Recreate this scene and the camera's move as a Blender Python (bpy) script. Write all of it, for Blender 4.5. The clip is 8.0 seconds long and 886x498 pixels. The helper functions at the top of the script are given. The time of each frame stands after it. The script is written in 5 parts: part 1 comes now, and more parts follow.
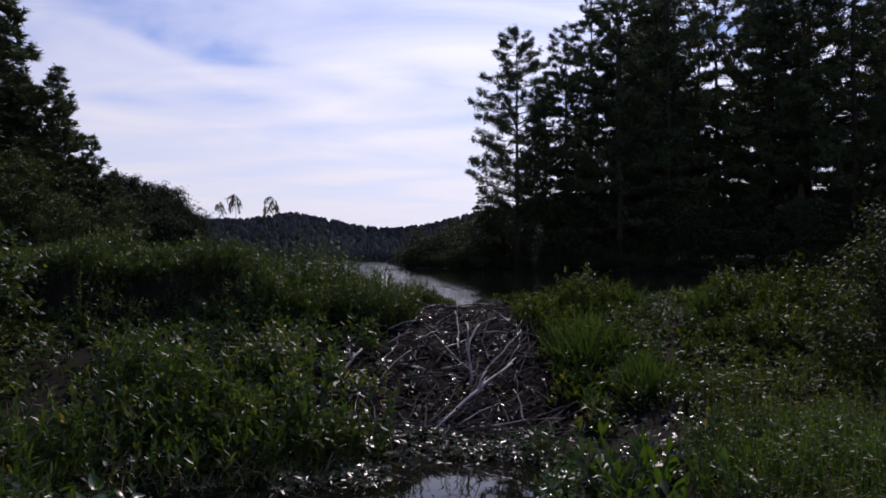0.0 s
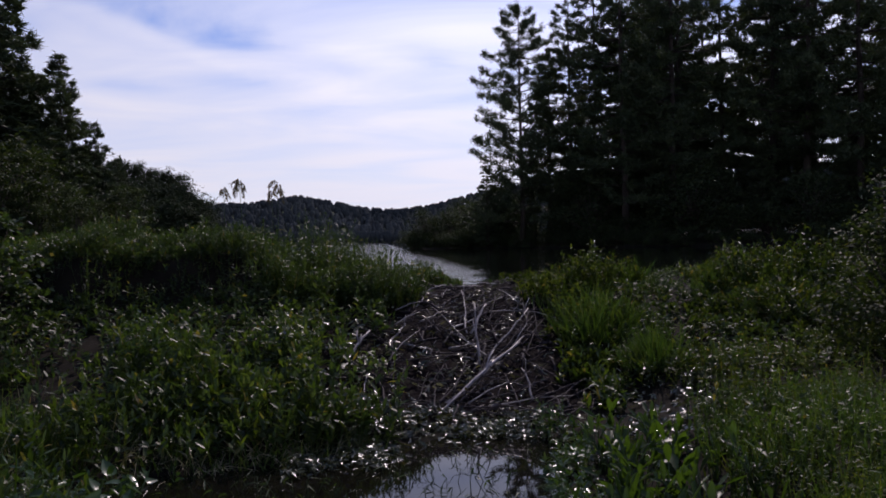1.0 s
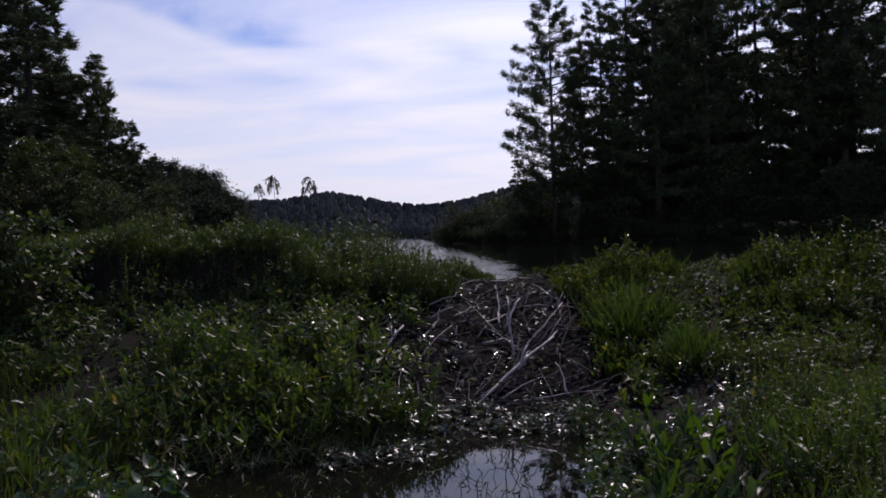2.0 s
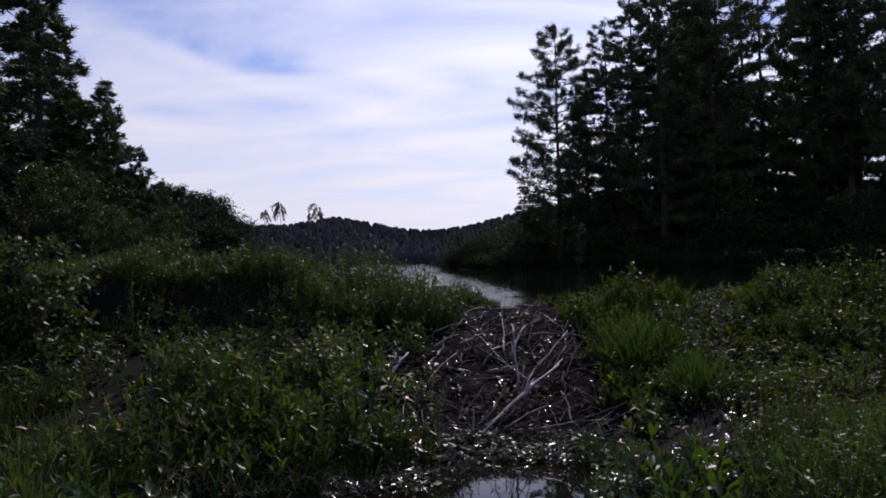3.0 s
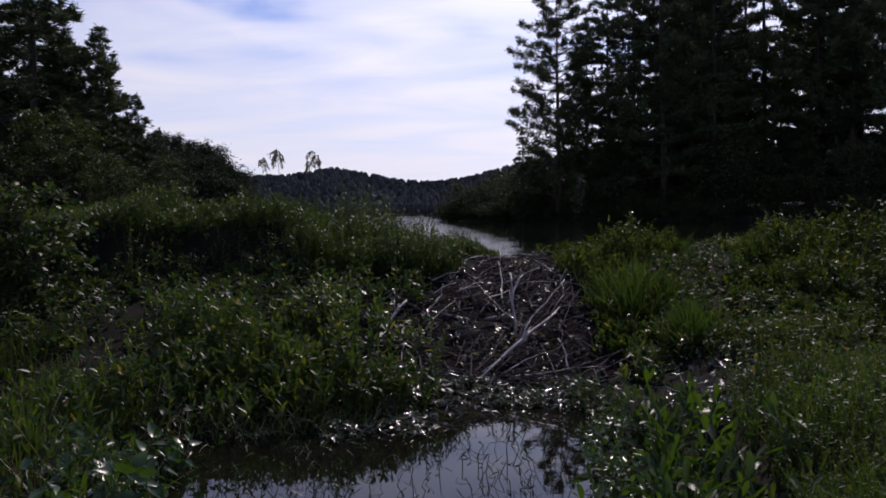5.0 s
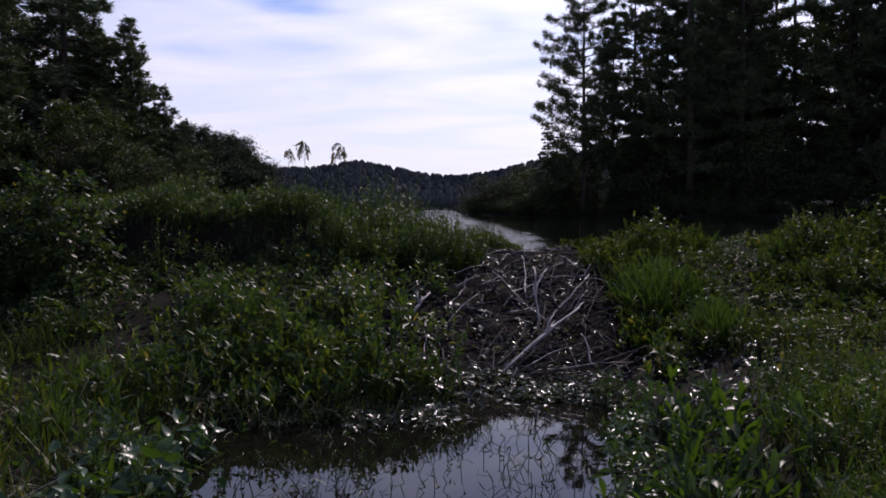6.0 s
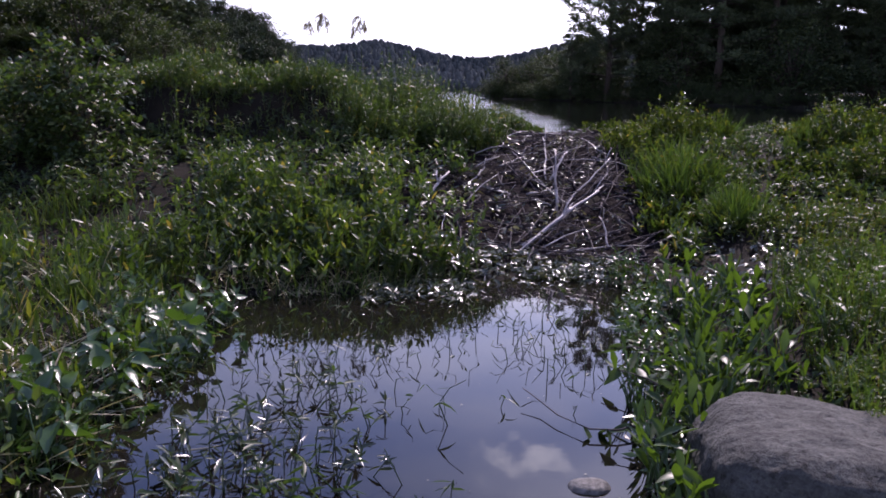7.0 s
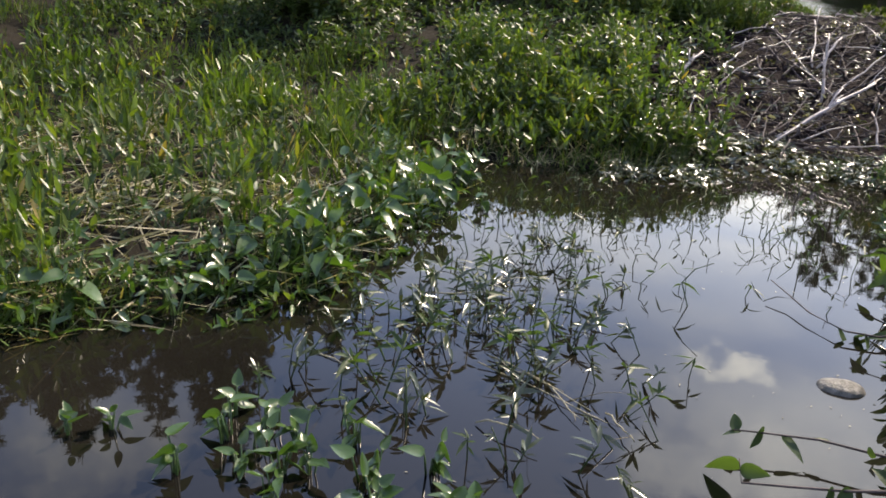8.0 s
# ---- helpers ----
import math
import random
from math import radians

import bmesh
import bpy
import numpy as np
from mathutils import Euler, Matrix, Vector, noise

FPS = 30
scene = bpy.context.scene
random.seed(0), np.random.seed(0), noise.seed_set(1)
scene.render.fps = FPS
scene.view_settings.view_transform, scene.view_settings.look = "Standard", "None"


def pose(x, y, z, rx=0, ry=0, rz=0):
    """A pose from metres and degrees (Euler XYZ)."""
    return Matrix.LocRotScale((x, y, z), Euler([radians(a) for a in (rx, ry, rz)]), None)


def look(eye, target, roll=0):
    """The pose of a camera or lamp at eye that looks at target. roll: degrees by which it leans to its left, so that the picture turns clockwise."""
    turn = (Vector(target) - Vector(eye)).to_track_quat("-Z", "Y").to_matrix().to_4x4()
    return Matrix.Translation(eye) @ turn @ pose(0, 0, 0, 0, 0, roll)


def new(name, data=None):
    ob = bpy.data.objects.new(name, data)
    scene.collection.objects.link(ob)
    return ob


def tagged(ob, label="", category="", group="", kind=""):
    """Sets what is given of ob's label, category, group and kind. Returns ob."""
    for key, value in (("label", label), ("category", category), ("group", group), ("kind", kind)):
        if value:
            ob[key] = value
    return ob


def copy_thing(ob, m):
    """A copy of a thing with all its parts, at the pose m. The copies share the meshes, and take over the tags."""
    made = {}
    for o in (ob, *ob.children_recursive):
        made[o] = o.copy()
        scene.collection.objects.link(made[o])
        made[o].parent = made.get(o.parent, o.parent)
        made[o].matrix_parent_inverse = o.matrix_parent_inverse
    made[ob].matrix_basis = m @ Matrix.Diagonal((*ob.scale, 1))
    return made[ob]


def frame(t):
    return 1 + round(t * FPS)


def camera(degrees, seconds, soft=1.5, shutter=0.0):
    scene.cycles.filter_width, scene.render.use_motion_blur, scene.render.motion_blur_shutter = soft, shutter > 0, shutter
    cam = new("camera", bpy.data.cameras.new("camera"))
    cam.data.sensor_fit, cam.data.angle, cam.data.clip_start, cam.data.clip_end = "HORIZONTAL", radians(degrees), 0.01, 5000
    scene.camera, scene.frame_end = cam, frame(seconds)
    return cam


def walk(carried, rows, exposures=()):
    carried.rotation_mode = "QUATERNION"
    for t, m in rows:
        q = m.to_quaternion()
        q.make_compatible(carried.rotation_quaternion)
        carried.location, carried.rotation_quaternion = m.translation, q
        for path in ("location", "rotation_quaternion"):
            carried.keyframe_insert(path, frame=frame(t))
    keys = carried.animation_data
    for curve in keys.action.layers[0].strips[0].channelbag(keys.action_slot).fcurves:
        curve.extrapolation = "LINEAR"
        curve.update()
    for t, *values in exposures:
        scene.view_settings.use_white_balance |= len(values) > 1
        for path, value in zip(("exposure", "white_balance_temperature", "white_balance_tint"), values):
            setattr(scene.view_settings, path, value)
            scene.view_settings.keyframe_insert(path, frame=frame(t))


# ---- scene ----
cam = camera(57.5, 8.0, soft=1.75)

PATH = [
    (0.0, (0.000, 0.000, 2.100), 0.00, 0.71, 0.00),
    (0.5, (0.004, 0.015, 2.103), -1.00, 0.05, -0.51),
    (1.0, (0.000, 0.013, 2.103), 0.39, -0.69, 1.22),
    (1.5, (-0.024, 0.014, 2.095), 2.15, -1.03, 1.59),
    (1.7, (-0.024, 0.012, 2.097), 2.45, -1.02, 1.65),
    (2.8, (-0.014, -0.006, 2.119), 2.93, -0.32, 1.36),
    (3.0, (-0.013, -0.008, 2.122), 3.03, 0.84, 1.33),
    (3.5, (-0.017, -0.008, 2.117), 3.49, 0.73, 1.08),
    (4.0, (-0.022, -0.008, 2.095), 3.14, -1.75, 0.61),
    (4.5, (-0.017, -0.010, 2.082), 3.07, -2.32, 1.17),
    (4.7, (-0.018, -0.010, 2.081), 2.95, -2.75, 1.10),
    (5.8, (-0.034, -0.016, 2.066), 3.48, -1.98, 0.35),
    (6.0, (-0.035, -0.017, 2.062), 4.57, -3.01, 0.24),
    (6.5, (-0.037, -0.027, 2.026), 4.89, -5.71, -1.00),
    (7.0, (-0.054, -0.025, 1.986), 5.97, -11.17, -1.20),
    (7.5, (-0.144, -0.036, 1.935), 11.34, -16.71, -1.62),
    (8.0, (-0.256, -0.101, 1.875), 22.09, -20.09, -3.17),
]
EXPOSURES = [(0.0, -0.2, 6600, 30), (5.8, -0.15, 6600, 30), (6.0, -0.02, 6600, 31), (6.5, 0.2, 6500, 34), (7.0, 1.22, 6400, 38), (7.25, 1.62, 6800, 28), (7.5, 1.8, 7350, 23), (8.0, 1.97, 8050, 14)]
walk(cam, [(t, pose(*e, 90 + pitch, roll, yaw)) for t, e, yaw, pitch, roll in PATH], EXPOSURES)

# ---- light ----
SUN_EL, SUN_AZ = 43.0, 15.0        # degrees above the horizon, degrees right of straight ahead
LAKE = 1.27                        # level of the lake above the lower pool

# gaps and banks in the high cloud: across, up (tangents), lean, half length, half height, more or less cloud
CLOUDS = [(-0.285, 0.255, -15, 0.12, 0.026, -0.13), (-0.44, 0.325, -16, 0.20, 0.045, -0.12), (-0.40, 0.198, -6, 0.08, 0.012, -0.07),
          (-0.18, 0.208, -12, 0.13, 0.022, 0.10), (-0.37, 0.262, -22, 0.12, 0.016, 0.08), (-0.02, 0.225, -8, 0.06, 0.018, -0.08), (-0.10, 0.125, -3, 0.16, 0.010, 0.06)]


def build_world():
    w = bpy.data.worlds.new("sky")
    scene.world = w
    w.use_nodes = True
    nt = w.node_tree
    nt.nodes.clear()
    n, l = nt.nodes.new, nt.links.new
    sky = n("ShaderNodeTexSky")
    sky.sky_type, sky.sun_disc = 'NISHITA', False
    sky.sun_elevation, sky.sun_rotation = radians(SUN_EL), radians(SUN_AZ)
    sky.air_density, sky.dust_density, sky.ozone_density = 1.0, 0.3, 3.0
    tc = n("ShaderNodeTexCoord")
    sep = n("ShaderNodeSeparateXYZ")
    l(tc.outputs["Generated"], sep.inputs[0])
    z = n("ShaderNodeMath")
    z.operation = 'MAXIMUM'
    l(sep.outputs["Z"], z.inputs[0])
    z.inputs[1].default_value = 0.0
    za = n("ShaderNodeMath")
    za.operation = 'ADD'
    l(z.outputs[0], za.inputs[0])
    za.inputs[1].default_value = 0.12
    dx, dy = n("ShaderNodeMath"), n("ShaderNodeMath")
    for d, o in ((dx, "X"), (dy, "Y")):
        d.operation = 'DIVIDE'
        l(sep.outputs[o], d.inputs[0])
        l(za.outputs[0], d.inputs[1])
    com = n("ShaderNodeCombineXYZ")
    l(dx.outputs[0], com.inputs["X"])
    l(dy.outputs[0], com.inputs["Y"])
    mp = n("ShaderNodeMapping")
    mp.inputs["Rotation"].default_value = (0, 0, radians(-39.07))
    mp.inputs["Scale"].default_value = (0.834, 1.478, 1.0)
    mp.inputs["Location"].default_value = (-8.45, -6.272, 0.0)
    l(com.outputs[0], mp.inputs["Vector"])
    no = n("ShaderNodeTexNoise")
    no.inputs["Scale"].default_value, no.inputs["Detail"].default_value = 1.25, 9.0
    no.inputs["Roughness"].default_value, no.inputs["Distortion"].default_value = 0.47, 0.5
    l(mp.outputs[0], no.inputs["Vector"])
    ramp = n("ShaderNodeValToRGB")
    ramp.color_ramp.elements[0].position, ramp.color_ramp.elements[1].position = 0.33, 0.64
    ramp.color_ramp.elements[0].color = (0.10, 0.10, 0.10, 1)
    half = ramp.color_ramp.elements.new(0.47)
    half.color = (0.62, 0.62, 0.62, 1)
    # seen edge on, cloud covers more of the sky towards the horizon
    low = n("ShaderNodeMath")
    low.operation = 'MULTIPLY_ADD'
    l(z.outputs[0], low.inputs[0])
    low.inputs[1].default_value, low.inputs[2].default_value = -0.73, 0.144
    cover = n("ShaderNodeMath")
    cover.operation = 'ADD'
    l(low.outputs[0], cover.inputs[1])
    # the streaks thin out high up
    thin = n("ShaderNodeMapRange")
    thin.interpolation_type = 'SMOOTHSTEP'
    l(z.outputs[0], thin.inputs["Value"])
    for k, v in (("From Min", 0.30), ("From Max", 0.40), ("To Min", 0.6), ("To Max", 0.35)):
        thin.inputs[k].default_value = v
    calm = n("ShaderNodeMix")
    l(thin.outputs[0], calm.inputs[0])
    calm.inputs[2].default_value = 0.5
    l(no.outputs["Fac"], calm.inputs[3])
    l(calm.outputs[0], cover.inputs[0])
    # grey wisps near the zenith
    wisp = n("ShaderNodeTexNoise")
    wisp.inputs["Scale"].default_value, wisp.inputs["Detail"].default_value = 5.5, 7.0
    wisp.inputs["Roughness"].default_value = 0.6
    l(tc.outputs["Generated"], wisp.inputs["Vector"])
    high = n("ShaderNodeMapRange")
    high.interpolation_type = 'SMOOTHSTEP'
    l(z.outputs[0], high.inputs["Value"])
    for k, v in (("From Min", 0.43), ("From Max", 0.54), ("To Min", 0.0), ("To Max", 1.0)):
        high.inputs[k].default_value = v
    w1, w2, w3 = n("ShaderNodeMath"), n("ShaderNodeMath"), n("ShaderNodeMath")
    w1.operation, w2.operation, w3.operation = 'MULTIPLY_ADD', 'MULTIPLY', 'ADD'
    l(wisp.outputs["Fac"], w1.inputs[0])
    w1.inputs[1].default_value, w1.inputs[2].default_value = 0.7, -0.30
    l(w1.outputs[0], w2.inputs[0])
    l(high.outputs[0], w2.inputs[1])
    l(w2.outputs[0], w3.inputs[0])
    # across and up, as tangents, frayed a little
    tu, tv = n("ShaderNodeMath"), n("ShaderNodeMath")
    for d, o in ((tu, "X"), (tv, "Z")):
        d.operation = 'DIVIDE'
        l(sep.outputs[o], d.inputs[0])
        l(sep.outputs["Y"], d.inputs[1])
    plane = n("ShaderNodeCombineXYZ")
    l(tu.outputs[0], plane.inputs["X"])
    l(tv.outputs[0], plane.inputs["Y"])
    fray = n("ShaderNodeTexNoise")
    fray.inputs["Scale"].default_value, fray.inputs["Detail"].default_value = 13.0, 6.0
    l(plane.outputs[0], fray.inputs["Vector"])
    total = cover.outputs[0]
    for u0, v0, lean, a, b, add in CLOUDS:
        at = n("ShaderNodeMapping")
        at.vector_type = 'TEXTURE'
        at.inputs["Location"].default_value = (u0, v0, 0)
        at.inputs["Rotation"].default_value = (0, 0, radians(lean))
        at.inputs["Scale"].default_value = (a, b, 1)
        l(plane.outputs[0], at.inputs["Vector"])
        size = n("ShaderNodeVectorMath")
        size.operation = 'LENGTH'
        l(at.outputs[0], size.inputs[0])
        rim = n("ShaderNodeMath")
        rim.operation = 'MULTIPLY_ADD'
        l(fray.outputs["Fac"], rim.inputs[0])
        rim.inputs[1].default_value = 1.5
        l(size.outputs["Value"], rim.inputs[2])
        fade = n("ShaderNodeMapRange")
        fade.interpolation_type = 'SMOOTHSTEP'
        l(rim.outputs[0], fade.inputs["Value"])
        for k, v in (("From Min", 2.0), ("From Max", 0.6), ("To Min", 0.0), ("To Max", add)):
            fade.inputs[k].default_value = v
        plus = n("ShaderNodeMath")
        plus.operation = 'ADD'
        l(total, plus.inputs[0])
        l(fade.outputs[0], plus.inputs[1])
        total = plus.outputs[0]
    l(total, w3.inputs[1])
    # a small puff of cloud, and a veil that thickens towards the sun
    gap = n("ShaderNodeVectorMath")
    gap.operation = 'SUBTRACT'
    l(tc.outputs["Generated"], gap.inputs[0])
    gap.inputs[1].default_value = (0.017, 0.902, 0.431)
    wide = n("ShaderNodeVectorMath")
    wide.operation = 'MULTIPLY'
    l(gap.outputs[0], wide.inputs[0])
    wide.inputs[1].default_value = (1.0, 1.6, 2.0)
    far = n("ShaderNodeVectorMath")
    far.operation = 'LENGTH'
    l(wide.outputs[0], far.inputs[0])
    curl = n("ShaderNodeTexNoise")
    curl.inputs["Scale"].default_value, curl.inputs["Detail"].default_value = 34.0, 7.0
    l(tc.outputs["Generated"], curl.inputs["Vector"])
    edge = n("ShaderNodeMath")
    edge.operation = 'MULTIPLY_ADD'
    l(curl.outputs["Fac"], edge.inputs[0])
    edge.inputs[1].default_value = -0.26
    l(far.outputs["Value"], edge.inputs[2])
    puff = n("ShaderNodeMapRange")
    puff.interpolation_type = 'SMOOTHSTEP'
    l(edge.outputs[0], puff.inputs["Value"])
    for k, v in (("From Min", -0.075), ("From Max", -0.17), ("To Min", 0.0), ("To Max", 0.24)):
        puff.inputs[k].default_value = v
    veil = n("ShaderNodeMapRange")
    veil.interpolation_type = 'SMOOTHSTEP'
    for k, v in (("From Min", 0.93), ("From Max", 1.0), ("To Min", 0.0), ("To Max", 0.14)):
        veil.inputs[k].default_value = v
    c1, c2 = n("ShaderNodeMath"), n("ShaderNodeMath")
    c1.operation = c2.operation = 'ADD'
    l(w3.outputs[0], c1.inputs[0])
    l(puff.outputs[0], c1.inputs[1])
    l(c1.outputs[0], c2.inputs[0])
    l(veil.outputs[0], c2.inputs[1])
    l(c2.outputs[0], ramp.inputs[0])
    scale = n("ShaderNodeVectorMath")
    scale.operation = 'MULTIPLY'
    scale.inputs[1].default_value = (0.076, 0.09, 0.117)
    l(sky.outputs[0], scale.inputs[0])
    mix = n("ShaderNodeMixRGB")
    l(ramp.outputs[0], mix.inputs[0])
    l(scale.outputs[0], mix.inputs[1])
    # thin cloud is brightest round the sun
    dot = n("ShaderNodeVectorMath")
    dot.operation = 'DOT_PRODUCT'
    l(tc.outputs["Generated"], dot.inputs[0])
    dot.inputs[1].default_value = (math.sin(radians(SUN_AZ)) * math.cos(radians(SUN_EL)), math.cos(radians(SUN_AZ)) * math.cos(radians(SUN_EL)), math.sin(radians(SUN_EL)))
    l(dot.outputs["Value"], veil.inputs["Value"])
    near = n("ShaderNodeMath")
    near.operation = 'MAXIMUM'
    l(dot.outputs["Value"], near.inputs[0])
    near.inputs[1].default_value = 0.0
    pw = n("ShaderNodeMath")
    pw.operation = 'POWER'
    l(near.outputs[0], pw.inputs[0])
    pw.inputs[1].default_value = 9.0
    gl = n("ShaderNodeMath")
    gl.operation = 'MULTIPLY_ADD'
    l(pw.outputs[0], gl.inputs[0])
    gl.inputs[1].default_value, gl.inputs[2].default_value = 1.5, 0.80
    cloud = n("ShaderNodeVectorMath")
    cloud.operation = 'SCALE'
    cloud.inputs[0].default_value = (0.95, 1.06, 1.14)
    l(gl.outputs[0], cloud.inputs["Scale"])
    l(cloud.outputs[0], mix.inputs[2])
    bg = n("ShaderNodeBackground")
    l(mix.outputs[0], bg.inputs["Color"])
    bg.inputs["Strength"].default_value = 1.0
    out = n("ShaderNodeOutputWorld")
    l(bg.outputs[0], out.inputs[0])


build_world()
sun = new("sun", bpy.data.lights.new("sun", 'SUN'))
sun.data.energy, sun.data.angle, sun.data.color = 2.9, radians(0.8), (1.0, 0.95, 0.87)
sa, se = radians(SUN_AZ), radians(SUN_EL)
sun.matrix_world = look((math.sin(sa) * math.cos(se) * 80, math.cos(sa) * math.cos(se) * 80, math.sin(se) * 80), (0, 0, 0))


# ---- materials ----
def material(name):
    m = bpy.data.materials.new(name)
    m.use_nodes = True
    nt = m.node_tree
    b = nt.nodes["Principled BSDF"]
    return m, nt, b


def ramp_of(nt, fac, stops):
    r = nt.nodes.new("ShaderNodeValToRGB")
    while len(r.color_ramp.elements) < len(stops):
        r.color_ramp.elements.new(0.5)
    for e, (p, c) in zip(r.color_ramp.elements, stops):
        e.position, e.color = p, (*c, 1)
    nt.links.new(fac, r.inputs[0])
    return r.outputs[0]


def noise_of(nt, scale, detail=4.0, rough=0.55, stretch=None):
    tc = nt.nodes.new("ShaderNodeTexCoord")
    t = nt.nodes.new("ShaderNodeTexNoise")
    t.inputs["Scale"].default_value, t.inputs["Detail"].default_value, t.inputs["Roughness"].default_value = scale, detail, rough
    if stretch:
        mp = nt.nodes.new("ShaderNodeMapping")
        mp.inputs["Scale"].default_value = stretch
        nt.links.new(tc.outputs["Object"], mp.inputs["Vector"])
        nt.links.new(mp.outputs[0], t.inputs["Vector"])
    else:
        nt.links.new(tc.outputs["Object"], t.inputs["Vector"])
    return t.outputs["Fac"]


def mul(nt, a, b):
    m = nt.nodes.new("ShaderNodeMixRGB")
    m.blend_type, m.inputs[0].default_value = 'MULTIPLY', 1.0
    nt.links.new(a, m.inputs[1])
    nt.links.new(b, m.inputs[2])
    return m.outputs[0]


def bump_of(nt, b, height, strength, distance):
    bp = nt.nodes.new("ShaderNodeBump")
    bp.inputs["Strength"].default_value, bp.inputs["Distance"].default_value = strength, distance
    nt.links.new(height, bp.inputs["Height"])
    nt.links.new(bp.outputs[0], b.inputs["Normal"])


def foliage(name, stops, rough=0.4, through_light=0.35, patch=0.7, gloss=0.5):
    """Leaf: colour varies leaf by leaf and in patches over metres; part of the light passes through."""
    m, nt, b = material(name)
    g = nt.nodes.new("ShaderNodeNewGeometry")
    col = ramp_of(nt, g.outputs["Random Per Island"], stops)
    col = mul(nt, col, ramp_of(nt, noise_of(nt, patch, 3.0), [(0.3, (0.5, 0.55, 0.52)), (0.7, (1.2, 1.13, 1.0))]))
    nt.links.new(col, b.inputs["Base Color"])
    b.inputs["Roughness"].default_value = rough
    b.inputs["Specular IOR Level"].default_value = gloss
    bump_of(nt, b, noise_of(nt, 60.0, 2.0), 0.35, 0.004)
    tr = nt.nodes.new("ShaderNodeBsdfTranslucent")
    tint = nt.nodes.new("ShaderNodeMixRGB")
    tint.blend_type, tint.inputs[0].default_value = 'MULTIPLY', 1.0
    nt.links.new(col, tint.inputs[1])
    tint.inputs[2].default_value = (1.5, 1.6, 0.55, 1)
    nt.links.new(tint.outputs[0], tr.inputs["Color"])
    mx = nt.nodes.new("ShaderNodeMixShader")
    mx.inputs[0].default_value = through_light
    nt.links.new(b.outputs[0], mx.inputs[1])
    nt.links.new(tr.outputs[0], mx.inputs[2])
    nt.links.new(mx.outputs[0], nt.nodes["Material Output"].inputs[0])
    return m


def plain(name, stops, scale, rough, bump=0.3, bump_scale=None, dist=0.02, stretch=None, spec=0.3):
    m, nt, b = material(name)
    col = ramp_of(nt, noise_of(nt, scale, 6.0, 0.6, stretch), stops)
    inf = nt.nodes.new("ShaderNodeObjectInfo")
    col = mul(nt, col, ramp_of(nt, inf.outputs["Random"], [(0.0, (0.72, 0.70, 0.68)), (1.0, (1.12, 1.1, 1.08))]))
    nt.links.new(col, b.inputs["Base Color"])
    b.inputs["Roughness"].default_value = rough
    b.inputs["Specular IOR Level"].default_value = spec
    bump_of(nt, b, noise_of(nt, bump_scale or scale * 3, 6.0, 0.6, stretch), bump, dist)
    return m


def water(name, base, wave, strength, stretch, dist=0.02, rough=0.015, lee=False):
    m, nt, b = material(name)
    nt.links.new(ramp_of(nt, noise_of(nt, 0.8, 4.0), [(0.3, base), (0.7, [c * 1.7 for c in base])]), b.inputs["Base Color"])
    b.inputs["Roughness"].default_value, b.inputs["IOR"].default_value = rough, 1.333
    height = noise_of(nt, wave, 3.0, 0.5, stretch)
    if lee:
        # the wind ruffles the open lake; along the wooded shore the water lies in the lee
        pos = nt.nodes.new("ShaderNodeNewGeometry")
        across = nt.nodes.new("ShaderNodeVectorMath")
        across.operation = 'DOT_PRODUCT'
        nt.links.new(pos.outputs["Position"], across.inputs[0])
        across.inputs[1].default_value = (1.0, 0.085, 0.0)
        calm = nt.nodes.new("ShaderNodeMapRange")
        calm.interpolation_type = 'SMOOTHSTEP'
        gust = nt.nodes.new("ShaderNodeMath")
        gust.operation = 'MULTIPLY_ADD'
        nt.links.new(noise_of(nt, 0.9, 3.0), gust.inputs[0])
        gust.inputs[1].default_value = 3.0
        nt.links.new(across.outputs["Value"], gust.inputs[2])
        nt.links.new(gust.outputs[0], calm.inputs["Value"])
        for k, v in (("From Min", 3.2), ("From Max", 4.5), ("To Min", 1.0), ("To Max", 0.08)):
            calm.inputs[k].default_value = v
        swell = nt.nodes.new("ShaderNodeMath")
        swell.operation = 'MULTIPLY'
        nt.links.new(height, swell.inputs[0])
        nt.links.new(calm.outputs[0], swell.inputs[1])
        height = swell.outputs[0]
    bump_of(nt, b, height, strength, dist)
    return m


GRASS = foliage("grass_leaf", [(0.0, (0.025, 0.052, 0.016)), (0.45, (0.043, 0.084, 0.021)), (0.85, (0.068, 0.11, 0.028)), (1.0, (0.171, 0.14, 0.073))], 0.55, 0.33, gloss=0.2)
RUSH = foliage("rush_leaf", [(0.0, (0.017, 0.035, 0.009)), (0.6, (0.031, 0.056, 0.013)), (0.95, (0.062, 0.083, 0.019)), (1.0, (0.176, 0.14, 0.063))], 0.5, 0.38, gloss=0.25)
SPEAR = foliage("spear_leaf", [(0.0, (0.030, 0.058, 0.012)), (0.6, (0.056, 0.096, 0.016)), (0.94, (0.09, 0.122, 0.022)), (1.0, (0.19, 0.14, 0.05))], 0.38, 0.42, gloss=0.5)
WEED = foliage("weed_leaf", [(0.0, (0.023, 0.045, 0.020)), (0.6, (0.041, 0.072, 0.027)), (0.97, (0.068, 0.10, 0.034)), (1.0, (0.194, 0.15, 0.050))], 0.43, 0.42, gloss=0.27)
BROAD = foliage("broad_leaf", [(0.0, (0.024, 0.058, 0.018)), (0.7, (0.046, 0.096, 0.023)), (1.0, (0.092, 0.132, 0.03))], 0.29, 0.3, 2.0, 0.6)
